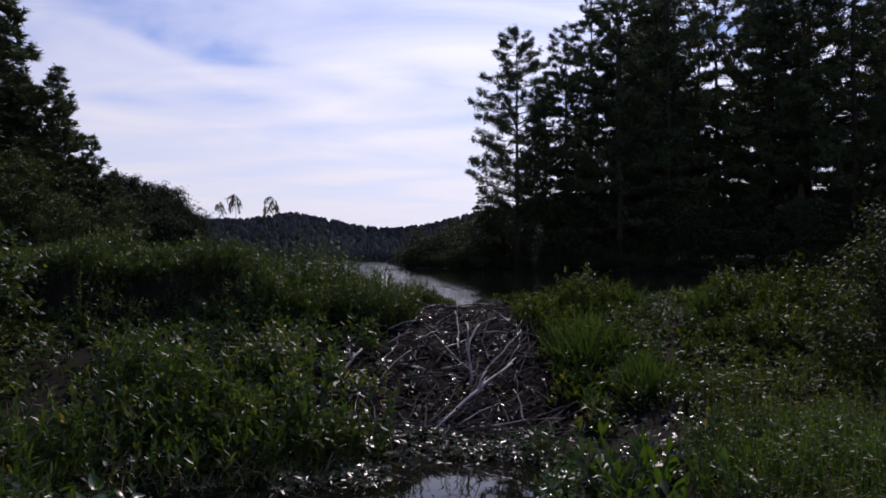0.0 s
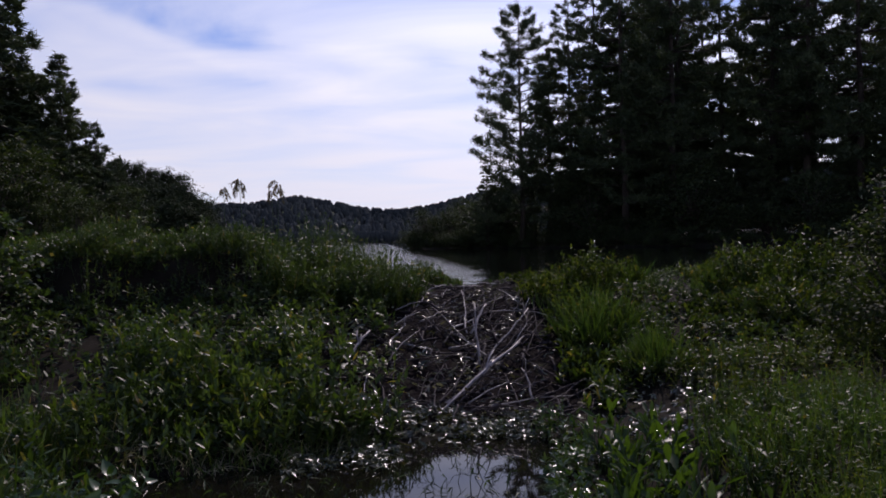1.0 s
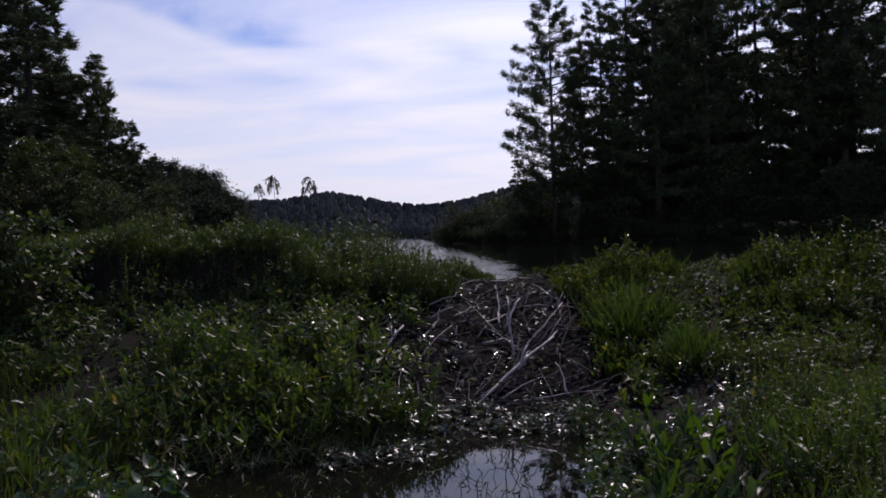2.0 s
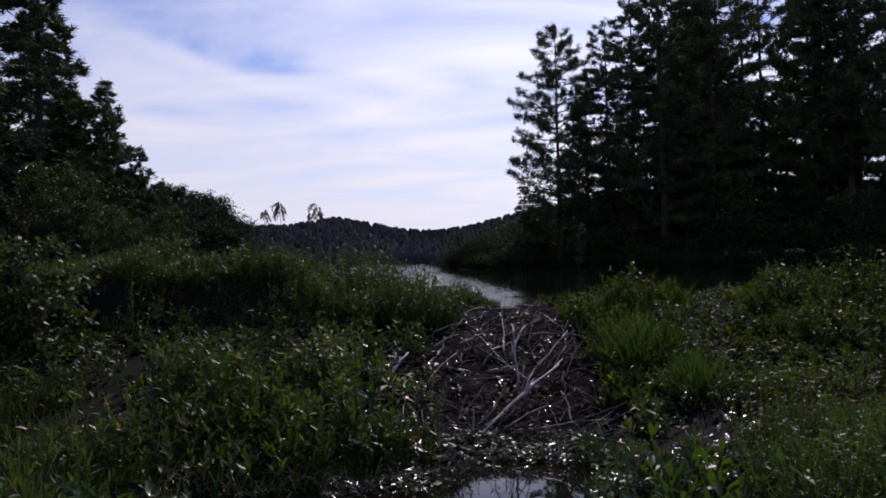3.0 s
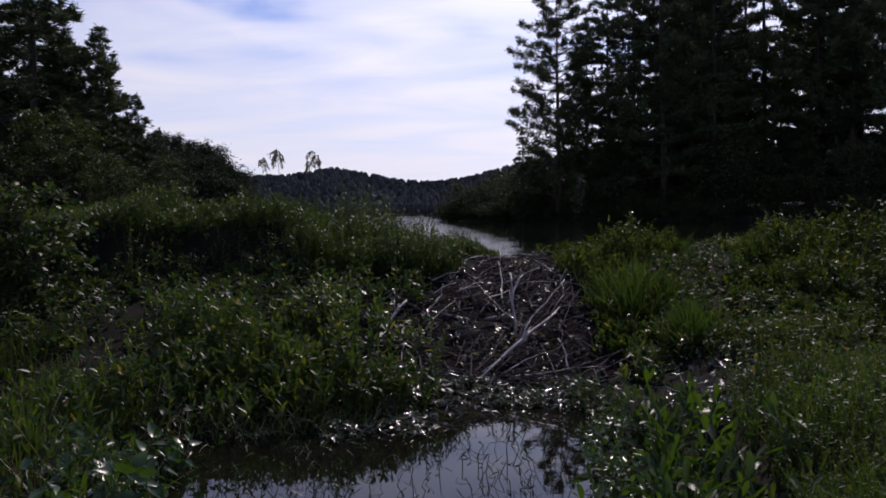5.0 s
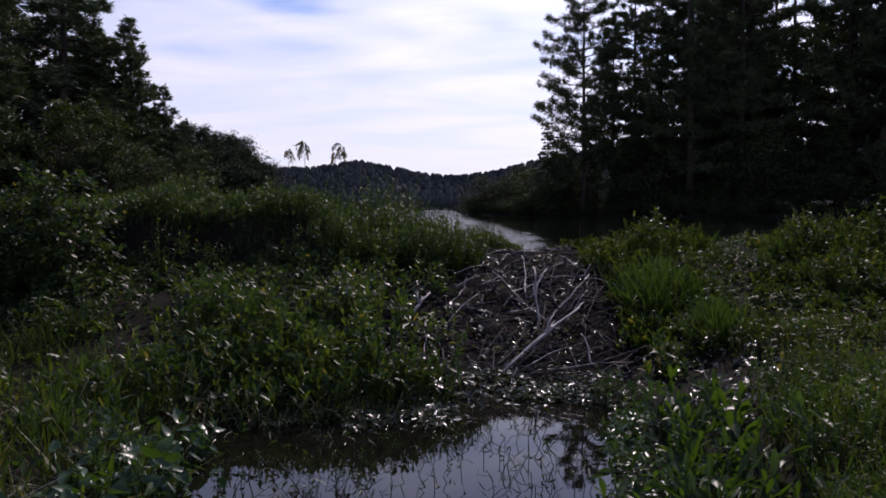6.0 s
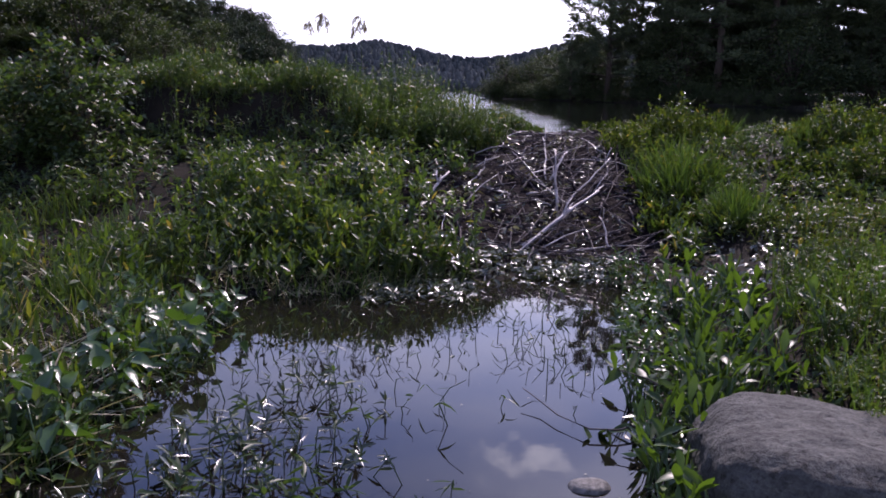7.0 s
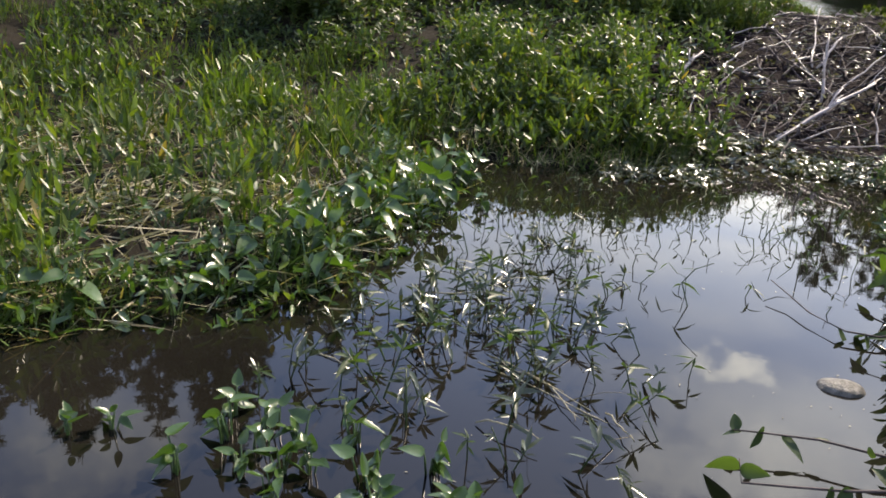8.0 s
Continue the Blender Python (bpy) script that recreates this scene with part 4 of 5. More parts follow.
def build_left_bank():
    rng = np.random.default_rng(101)
    r = patch(rng, 2500, -12, -2.2, 1.6, 10.0, lambda x, y: clumpy(rng, x, y, 0.7, 0.3))
    grass_stuff("grass", "tall green marsh grass on the wet bank", RUSH, rng, r, 0.36 + 0.26 * rng.uniform(0, 1, len(r)), 0.016, 3, (3, 30), (0.05, 0.5))
    r = patch(rng, 2100, -11, -2.3, 2.4, 10.0, lambda x, y: clumpy(rng, x, y, 0.8, 0.1))
    weed_stuff("weeds", "broad-leaved weeds among the marsh grass", WEED, rng, r, 0.44, 5, (0.12, 0.2), 0.3, LANCE, rise=(5, 75))
    r = patch(rng, 1600, -9.5, -2.4, 2.0, 8.6, lambda x, y: clumpy(rng, x, y, 0.9, 0.4))
    weed_stuff("weeds", "bright yellow-green spear-leaved weeds in the marsh", SPEAR, rng, r, 0.5, 4, (0.13, 0.24), 0.22, LANCE, rise=(3, 45))
    r = patch(rng, 2600, -5.0, -2.0, 1.6, 7.2, lambda x, y: outside(POND, x, y) < 0.35, -0.25)
    grass_stuff("grass", "dark grass leaning out over the water", GRASS, rng, r, 0.32, 0.011, 4, (8, 55), (0.1, 0.7))
    r = patch(rng, 1300, -5.0, -2.0, 1.6, 7.2, lambda x, y: outside(POND, x, y) < 0.5, -0.25)
    weed_stuff("weeds", "glossy weeds along the water's edge", BROAD, rng, r, 0.28, 5, (0.08, 0.15), 0.34, LANCE, rise=(15, 95))
    r = patch(rng, 2000, -9.0, -2.3, 1.4, 9.0)
    weed_stuff("weeds", "low creeping leaves under the marsh grass", WEED, rng, r, 0.13, 5, (0.06, 0.12), 0.36, rise=(40, 100), tilt=(5, 50))
    r = patch(rng, 1900, -12.0, -4.3, 3.6, 10.0, lambda x, y: clumpy(rng, x, y, 1.1, -0.2))
    grass_stuff("grass", "thick green grass further up the marsh", RUSH, rng, r, 0.34, 0.015, 4, (4, 40), (0.05, 0.5), 0.08)
    r = patch(rng, 520, -6.0, -2.6, 2.6, 5.0)
    grass_stuff("straw", "bleached dead reeds fallen on the bank", DEAD, rng, r, 0.6, 0.012, 2, (62, 88), (0.0, 0.1), 0.15)
    r = patch(rng, 300, -5.6, -2.6, 5.0, 9.0, lambda x, y: clumpy(rng, x, y, 0.8, 0.0))
    grass_stuff("straw", "thin dry brown stems standing in the marsh", DEAD, rng, r, 0.55, 0.009, 2, (15, 70), (0.0, 0.3), 0.1)
    r = patch(rng, 1000, -6.5, -2.5, 2.0, 6.5, lambda x, y: clumpy(rng, x, y, 1.0, 0.0))
    grass_stuff("straw", "pale dead straw lying in the grass", DEAD, rng, r, 0.42, 0.009, 3, (50, 88), (0.0, 0.15), 0.12)


def crest_growth(x):
    """How tall the plants stand along the crest."""
    return 0.07 + 0.52 * smooth(0.08, -0.6, x) + 0.12 * smooth(-1.5, -2.1, x) + 0.07 * np.exp(-((x + 2.0) / 0.5) ** 2) + 0.04 * smooth(-1.7, -2.6, x) - 0.31 * smooth(-2.7, -3.5, x)


def scarp(x, y):
    """The steep bare earth below the crest."""
    return (x > -6.9) & (x < -3.3 + 0.2 * np.sin(y * 7)) & (y > 12.15 + 0.2 * np.sin(x * 3)) & (y < 12.95)


def build_dam_left():
    rng = np.random.default_rng(102)
    # leafy toe of the dam, hanging over the pool
    r = patch(rng, 760, -4.0, -0.5, 7.1, 9.9, lambda x, y: ~in_sticks(x, y) | (rng.uniform(0, 1, x.shape) < 0.15), 0.03)
    weed_stuff("weeds", "dense leafy weeds at the foot of the dam", WEED, rng, r, 0.46 + 0.1 * smooth(7.4, 8.4, r[:, 1]), 8, (0.12, 0.2), 0.3, LANCE, rise=(8, 80), low=0.45)
    r = patch(rng, 420, -4.2, -1.0, 7.3, 10.2, lambda x, y: ~in_sticks(x, y), -0.05)
    weed_stuff("weeds", "yellow-green spear-leaved weeds at the foot of the dam", SPEAR, rng, r, 0.52, 5, (0.12, 0.21), 0.24, LANCE, rise=(3, 55), low=0.4)
    r = patch(rng, 900, -4.0, -0.7, 7.1, 9.4, lambda x, y: ~in_sticks(x, y), -0.1)
    grass_stuff("grass", "arching grass over the pool's edge", GRASS, rng, r, 0.42, 0.010, 4, (5, 45), (0.1, 0.6))
    r = patch(rng, 620, -3.3, -0.7, 6.9, 8.0, None, -0.08)
    grass_stuff("straw", "dead grass drooping from the bank into the pool", DEAD, rng, r, 0.48, 0.011, 2, (20, 80), (0.2, 0.9), 0.06)
    # the face, in its own shade
    r = patch(rng, 1500, -10, 0.3, 9.5, 12.6, lambda x, y: ~in_sticks(x, y) & ~(scarp(x, y) & (rng.uniform(0, 1, x.shape) < 0.85)))
    weed_stuff("weeds", "low weeds on the shaded face of the dam", WEED, rng, r, np.where((r[:, 0] < -3.0) & (r[:, 1] > 10.8), 0.16, 0.36), 7, (0.11, 0.19), 0.28, LANCE, rise=(15, 90))
    r = patch(rng, 1500, -10, -1.6, 9.2, 12.7, lambda x, y: ~in_sticks(x, y) & ~scarp(x, y))
    weed_stuff("weeds", "creeping leaves covering the foot of the dam", WEED, rng, r, 0.14, 5, (0.09, 0.16), 0.34, rise=(40, 100), tilt=(5, 50))
    r = patch(rng, 230, -2.4, -0.2, 8.2, 11.4, lambda x, y: clumpy(rng, x, y, 0.6, -0.3))
    weed_stuff("weeds", "glossy pale-leaved weeds beside the sticks", WETLEAF, rng, r, 0.26, 5, (0.10, 0.19), 0.3, LANCE, rise=(50, 105))
    # tall growth along the crest
    r = patch(rng, 5200, -11, 0.15, 12.0, 14.5, lambda x, y: ~in_sticks(x, y) & ((x > -2.9) | (y > 12.8) | (rng.uniform(0, 1, x.shape) < 0.22)))
    tall = crest_growth(r[:, 0]) + smooth(-1, -2.5, r[:, 0]) * (0.06 * np.sin(r[:, 0] * 1.9) + 0.04 * np.sin(r[:, 0] * 5.3))
    weed_stuff("weeds", "tall dense leafy growth along the dam's crest", WEED, rng, r, tall, 13, (0.08, 0.16), 0.2, rise=(10, 85))
    r = patch(rng, 2600, -11, 0.3, 12.1, 14.6, lambda x, y: ~in_sticks(x, y) & ((x > -2.9) | (y > 12.85)))
    grass_stuff("grass", "long grass on the dam's crest", RUSH, rng, r, crest_growth(r[:, 0]), 0.013, 5)


def build_notch_grass():
    rng = np.random.default_rng(106)
    x = np.concatenate([rng.uniform(-2.1, 0.2, 260), rng.uniform(0.6, 1.6, 60)])
    y = rng.uniform(13.3, 14.05, len(x))
    r = np.stack([x, y, ground(x, y) - 0.02], 1)
    grass_stuff("grass", "thin stalks standing before the open lake", GRASS, rng, r, 0.42 - 0.24 * smooth(-1.6, 0.1, x), 0.010, 3, (2, 30), (0.05, 0.5))


# mounds of growth over the right-hand end of the dam: x, y, half widths, added height
MOUNDS = [(1.55, 12.6, 0.5, 0.8, 0.30), (2.35, 13.3, 0.6, 0.5, 0.52), (2.95, 13.5, 0.28, 0.4, 0.35), (4.3, 12.3, 0.5, 0.8, 0.42), (5.3, 12.0, 0.8, 0.9, 0.52), (6.7, 11.7, 1.0, 1.1, 0.58),
          (2.05, 11.4, 0.55, 0.5, 0.35), (3.7, 10.9, 0.45, 0.45, 0.30), (4.7, 10.4, 0.6, 0.5, 0.34), (5.9, 9.8, 0.8, 0.7, 0.42), (1.7, 10.2, 0.3, 0.35, 0.16)]


def right_growth(x, y):
    return 0.08 + sum(h * np.exp(-((x - cx) / rx) ** 2 - ((y - cy) / ry) ** 2) for cx, cy, rx, ry, h in MOUNDS)


def build_right_bank():
    rng = np.random.default_rng(103)

    def hole(x, y):
        return ((x - 2.0) / 0.75) ** 2 + ((y - 8.25) / 0.95) ** 2 + 0.25 * np.sin(x * 7 + y * 5) < 1

    def thick(x, y):
        return ~in_sticks(x, y) & ~hole(x, y) & ~((np.abs(x - 3.5) < 0.32) & (y > 11.8)) & (rng.uniform(0, 1, x.shape) < 0.22 + 2.0 * (right_growth(x, y) - 0.08))

    r = patch(rng, 5200, 0.85, 10, 9.3, 14.3, thick)
    weed_stuff("weeds", "leafy green weeds in mounds over the end of the dam", HERB, rng, r, 0.06 + 1.05 * right_growth(r[:, 0], r[:, 1]), 10, (0.09, 0.17), 0.28, LANCE, rise=(10, 85))
    r = patch(rng, 1500, 3.4, 8.5, 9.3, 13.4, thick)
    weed_stuff("weeds", "dark glossy-leaved weeds on the bank", WEED, rng, r, 0.02 + 1.0 * right_growth(r[:, 0], r[:, 1]), 10, (0.09, 0.16), 0.34, LANCE, rise=(20, 95))
    r = patch(rng, 2400, 0.95, 10, 10.5, 14.3, thick)
    grass_stuff("grass", "bright green grass tips among the mounded weeds", SEDGE, rng, r, 0.10 + 0.95 * right_growth(r[:, 0], r[:, 1]), 0.012, 3, (3, 28))
    r = patch(rng, 260, 1.0, 1.9, 8.7, 10.6, lambda x, y: ~in_sticks(x, y))
    weed_stuff("weeds", "yellow-green spear-leaved weeds beside the sticks", SPEAR, rng, r, 0.34, 5, (0.11, 0.2), 0.27, LANCE, rise=(10, 75))
    r = patch(rng, 2000, 1.6, 6.0, 8.6, 14.3, lambda x, y: ~hole(x, y) & ~in_sticks(x, y))
    weed_stuff("weeds", "low grey-green weeds below the mounds", WEED, rng, r, 0.2, 8, (0.06, 0.12), 0.3, LANCE, rise=(15, 95))
    r = patch(rng, 4600, 1.5, 8.5, 2.4, 9.2, lambda x, y: ~hole(x, y) & clumpy(rng, x, y, 0.9, -0.5) & (x > 1.2 + 0.14 * y) & ((x - 1.55) ** 2 + (y - 3.7) ** 2 > 0.75))
    weed_stuff("weeds", "fine-leaved yellow-green herbs on the bank", HERB, rng, r, 0.26 + 0.24 * knolls(r[:, 0], r[:, 1], 1.9), 13, (0.04, 0.085), 0.36)
    r = patch(rng, 1700, 1.3, 8.5, 2.4, 9.4, lambda x, y: ~hole(x, y) & clumpy(rng, x, y, 0.7, -0.2) & (x > 1.1 + 0.12 * y) & ((x - 1.55) ** 2 + (y - 3.7) ** 2 > 0.75))
    grass_stuff("grass", "short green grass on the bank", HERB, rng, r, 0.34, 0.010, 4)
    r = patch(rng, 620, 2.3, 6.5, 4.0, 9.4, lambda x, y: ~hole(x, y) & clumpy(rng, x, y, 0.8, 0.2))
    weed_stuff("weeds", "taller dark-leaved weeds scattered over the bank", WEED, rng, r, 0.42, 8, (0.07, 0.13), 0.36, LANCE, rise=(20, 90), low=0.4)
    r = patch(rng, 1000, 0.4, 1.8, 3.0, 8.8, lambda x, y: (outside(POND, x, y) < 0.3) & ~in_sticks(x, y), -0.12)
    weed_stuff("weeds", "dark weeds along the water's edge", BROAD, rng, r, 0.24, 6, (0.07, 0.14), 0.32, rise=(15, 95))
    r = patch(rng, 5200, -6.0, 5.5, -4.0, 2.6)
    grass_stuff("grass", "trodden short grass on the near bank", GRASS, rng, r, 0.16, 0.009, 4, (10, 60), (0.1, 0.5))
    r = patch(rng, 1700, 1.6, 3.6, 3.9, 7.4, lambda x, y: x > 1.25 + 0.12 * y)
    weed_stuff("weeds", "dense feathery lime-green herbs behind the boulder", SEDGE, rng, r, 0.42, 14, (0.035, 0.08), 0.22, rise=(5, 75))
    r = patch(rng, 420, 0.9, 3.0, 3.9, 5.4, lambda x, y: (x > 1.0 + 0.08 * y) & ((x - 1.55) ** 2 + (y - 3.7) ** 2 > 0.42))
    weed_stuff("weeds", "low dark herbs close against the boulder", WEED, rng, r, 0.2, 8, (0.05, 0.11), 0.36, LANCE, rise=(10, 85))
    r = patch(rng, 240, 0.9, 2.9, 6.9, 9.4, lambda x, y: ~in_sticks(x, y))
    weed_stuff("weeds", "glossy low weeds round a muddy hollow", WETLEAF, rng, r, 0.14, 5, (0.07, 0.14), 0.4, rise=(55, 100))


def build_leaf_mat():
    rng = np.random.default_rng(104)
    r = patch(rng, 1900, -1.5, 0.9, 6.9, 9.2, lambda x, y: (y > 8.4 - 1.3 * smooth(0.3, -1.1, x)) & clumpy(rng, x, y, 0.6, -0.6), -1.2)
    r[:, 2] = np.maximum(ground(r[:, 0], r[:, 1]), 0.0) - 0.02
    weed_stuff("weeds", "low glossy weeds and fallen leaves at the water's edge", WETLEAF, rng, r, 0.13, 5, (0.07, 0.15), 0.24, rise=(55, 100), tilt=(5, 45))
    r = patch(rng, 520, -1.9, 1.6, 8.8, 13.4, in_sticks)
    weed_stuff("weeds", "small leaves growing between the sticks", WETLEAF, rng, r, 0.12, 4, (0.06, 0.14), 0.24, rise=(55, 100), tilt=(5, 45))


def build_far_field():
    rng = np.random.default_rng(105)
    x, y = rng.uniform(-34, -2.5, 16000), rng.uniform(14.4, 34, 16000)
    ok = (outside(SHORE, x, y) > 0.1) & (x > -1.1 * y)
    roots = np.stack([x[ok], y[ok], ground(x[ok], y[ok]) - 0.02], 1)
    grass_stuff("grass", "rough grey-green meadow behind the dam", GRASS, rng, roots, 0.62, 0.03, 4, (4, 35), (0.05, 0.4), 0.12)
    x, y = rng.uniform(-6, 64, 9000), rng.uniform(34, 80, 9000)
    s = outside(SHORE, x, y)
    ok = (s > 0.0) & (s < 5)
    roots = np.stack([x[ok], y[ok], ground(x[ok], y[ok]) - 0.02], 1)
    grass_stuff("grass", "dark shaded grass along the wooded shore", SHADEWOOD, rng, roots, 0.3, 0.05, 3, (4, 45), (0.05, 0.4), 0.2)


build_left_bank()
build_dam_left()
build_notch_grass()
build_right_bank()
build_leaf_mat()
build_far_field()


# ---- sedge tussocks ----
def tussock(seed):
    rng = np.random.default_rng(seed)
    n = 620
    a, q = rng.uniform(0, 6.28, n), np.sqrt(rng.uniform(0, 1, n)) * 0.36
    base = np.stack([np.cos(a) * q * rng.uniform(0.8, 1.3), np.sin(a) * q, np.zeros(n)], 1)
    way = ways(rng, n, 1, 30)
    way[:, :2] += base[:, :2] * 0.8
    L = rng.uniform(0.2, 0.85, n) * (1.05 - 0.8 * q) * (0.75 + 0.35 * np.sin(a * 2 + seed) + 0.2 * np.sin(a * 5))
    V, F = scatter(BLADE, base, way, L, 0.014, rng.uniform(0.05, 0.6, n), rng.uniform(-1.5, 1.5, n))
    root = new("sedge_tussock")
    part("tuft", mesh_of("tuft", V, F, SEDGE), root)
    return tagged(root, "bright green arching sedge tussock", "sedge", "sedge tussocks on the bank")


TUSSOCKS = [tussock(s) for s in (121, 122, 123)]
for i, (x, y, s) in enumerate([(1.8, 11.15, 0.85), (2.05, 11.0, 1.0), (2.25, 11.3, 0.9), (1.95, 11.65, 0.9), (2.4, 9.75, 0.78), (2.58, 9.8, 0.7), (2.5, 10.05, 0.7),
                               (2.85, 13.5, 0.8), (2.6, 13.2, 0.7), (4.5, 12.0, 0.95), (5.2, 12.2, 0.95), (5.9, 11.9, 0.9), (6.7, 12.0, 0.9), (4.0, 12.3, 0.7), (4.9, 11.2, 0.7), (5.6, 10.9, 0.6),
                               (-4.4, 8.0, 0.8), (-5.6, 7.3, 0.9), (-4.0, 6.6, 0.7), (-0.95, 13.2, 0.5), (-1.5, 12.9, 0.6)]):
    ob = TUSSOCKS[i] if i < 3 else copy_thing(TUSSOCKS[i % 3], pose(0, 0, 0))
    ob.matrix_basis = pose(x, y, g1(x, y) - 0.03, 0, 0, i * 77) @ Matrix.Scale(s * 1.12, 4)


# ---- water plants ----
def water_plant(seed, leaves, height, leaf, upright, mat, slim, name="pickerelweed_plant"):
    rng = np.random.default_rng(seed)
    root = new(name)
    for i in range(leaves):
        a, h = rng.uniform(0, 6.28), height * rng.uniform(0.35, 1.15)
        out = h * rng.uniform(0.15, 0.6)
        p0 = Vector((rng.normal(0, 0.02), rng.normal(0, 0.02), -0.15))
        p2 = Vector((math.cos(a) * out, math.sin(a) * out, h))
        p1 = (p0 + p2) / 2 + Vector((0, 0, 0.08 * h)) - Vector((math.cos(a), math.sin(a), 0)) * out * 0.15
        stalk = part("stalk", mesh_of("stalk", *tube([p0, p1, p2], [0.006, 0.005, 0.0035], 5), BROAD, True), root)
        el = math.radians(rng.uniform(*upright))
        a2 = a + rng.normal(0, 1.1)
        way = np.array([[math.cos(a2) * math.cos(el), math.sin(a2) * math.cos(el), math.sin(el)]])
        L = leaf * rng.uniform(0.7, 1.2)
        V, F = scatter(HEART if mat is BROAD else SPOONLEAF, np.array([tuple(p2)]), way, L, L * slim * rng.uniform(0.8, 1.2), rng.uniform(0.1, 0.5), np.array([rng.normal(0, 0.45)]))
        part("leaf", mesh_of("leaf", V, F, mat, True), stalk)
    return root


def set_out(kinds, places, label, category, group, wet=0.0):
    rng = np.random.default_rng(len(places) * 7 + 1)
    for i, (x, y) in enumerate(places):
        k = kinds[i % len(kinds)]
        ob = copy_thing(k, pose(0, 0, 0)) if k.get("label") else k
        ob.matrix_basis = pose(x, y, max(g1(x, y), wet), 0, 0, rng.uniform(0, 360)) @ Matrix.Scale(rng.uniform(0.8, 1.2), 4)
        tagged(ob, label, category, group)


def build_water_plants():
    rng = np.random.default_rng(131)
    spread = [water_plant(140 + i, 5 + i % 3, (0.26, 0.2, 0.15)[i % 3], (0.165, 0.13, 0.10)[i % 3], (-35, 60), BROAD, (0.62, 0.5, 0.42)[i % 3]) for i in range(6)]
    places = []
    for i in range(64):
        y = rng.uniform(3.2, 6.7)
        places.append((-2.55 - abs(rng.normal(0, 0.4)) + rng.normal(0.08, 0.12) - 0.4 * max(0, 3.7 - y), y))
    places += [(-3.0 - 0.24 * i + rng.normal(0, 0.1), 3.1 - 0.15 * i + rng.normal(0, 0.1)) for i in range(8)]
    places += [(1.0, 3.0), (1.18, 2.95)]
    set_out(spread, places, "glossy broad-leaved water plant at the pool's edge", "water plant", "water plants along the pool")
    small = [water_plant(150 + i, 7, 0.105, 0.09, (-30, 70), BROAD, 0.5) for i in range(6)]
    places = [(-2.0, 2.2), (-1.85, 2.05), (-1.75, 2.3), (-1.6, 2.15), (-1.55, 2.4), (-1.9, 2.35), (-1.4, 2.2), (-2.45, 2.05), (-2.6, 1.95), (-2.75, 1.65), (-2.9, 1.75), (-1.65, 1.95), (-2.05, 1.95), (-1.3, 2.05), (-1.0, 2.15), (-1.7, 2.1), (-2.1, 2.35), (-1.85, 2.2), (-1.2, 2.35), (-0.8, 2.2)]
    set_out(small, places, "small pale-green water plant in the shallow pool", "water plant", "water plants along the pool")
    erect = [water_plant(160 + i, 9, 0.28, 0.19, (25, 88), SPOON, 0.25) for i in range(6)]
    places = []
    for i in range(90):
        y = rng.uniform(3.1, 7.7)
        places.append((1.0 + abs(rng.normal(0, 0.42)) + 0.06 * (y - 4) - (0.12 if y < 4.6 else 0), y))
    places = [(x, y) for x, y in places if (x - 1.55) ** 2 + (y - 3.75) ** 2 > 0.62] + [(0.74, 4.35), (0.70, 4.05), (0.72, 3.75), (0.68, 3.45), (0.8, 4.6), (0.66, 3.9), (0.62, 3.2), (0.7, 5.0), (0.78, 5.3), (0.66, 2.75)]
    set_out(erect, places, "water plant with upright spoon-shaped green leaves", "water plant", "water plants along the pool")


YELLOW = foliage("yellow_leaf", [(0.0, (0.20, 0.15, 0.02)), (1.0, (0.30, 0.23, 0.04))], 0.45, 0.4, 3.0, 0.4)


def reed(seed):
    """A thin bent stem standing in the water, kinked near its top, with one or two narrow leaves."""
    rng = np.random.default_rng(seed)
    root = new("reed")
    h = rng.uniform(0.08, 0.27)
    a = rng.uniform(0, 6.28)
    pts = [Vector((0, 0, -0.2)), Vector((0, 0, 0)), Vector((0, 0, h * 0.5)) + Vector((rng.normal(0, 0.03), rng.normal(0, 0.03), 0))]
    for q in range(rng.integers(2, 5)):
        a += rng.normal(0, 0.8)
        pts.append(pts[-1] + Vector((math.cos(a), math.sin(a), rng.uniform(-0.5, 1.6))) * h * rng.uniform(0.15, 0.35))
    stalk = part("stalk", mesh_of("stalk", *tube(pts, [0.0034] * 3 + [0.0026] * (len(pts) - 3), 4), WEED, True), root)
    for q in range(rng.integers(0, 3)):
        p = pts[rng.integers(1, len(pts))]
        V, F = scatter(LANCE, np.array([tuple(p)]), ways(rng, 1, 20, 110), rng.uniform(0.05, 0.13), 0.016, rng.uniform(0.1, 0.8), rng.normal(0, 0.8, 1))
        part("leaf", mesh_of("leaf", V, F, WEED), stalk)
    return root


def water_weed(seed):
    """A jointed stem with narrow leaves spreading in pairs above the water."""
    rng = np.random.default_rng(seed)
    root = new("water_weed")
    h = rng.uniform(0.07, 0.20)
    lean = Vector((rng.normal(0, 0.4), rng.normal(0, 0.4), 1)) * h
    stalk = part("stalk", mesh_of("stalk", *tube([(0, 0, -0.2), (0, 0, 0), lean * 0.6, lean], [0.004, 0.004, 0.0035, 0.0025], 4), WEED), root)
    for q in range(7):
        p = lean * rng.uniform(0.35, 1.0)
        L = rng.uniform(0.055, 0.13)
        V, F = scatter(LANCE, np.array([tuple(p)]), ways(rng, 1, 20, 105), L, L * 0.2, 0.25, rng.normal(0, 0.8, 1))
        part("leaf", mesh_of("leaf", V, F, (WEED, WETLEAF, WETLEAF)[seed % 3]), stalk)
    return root


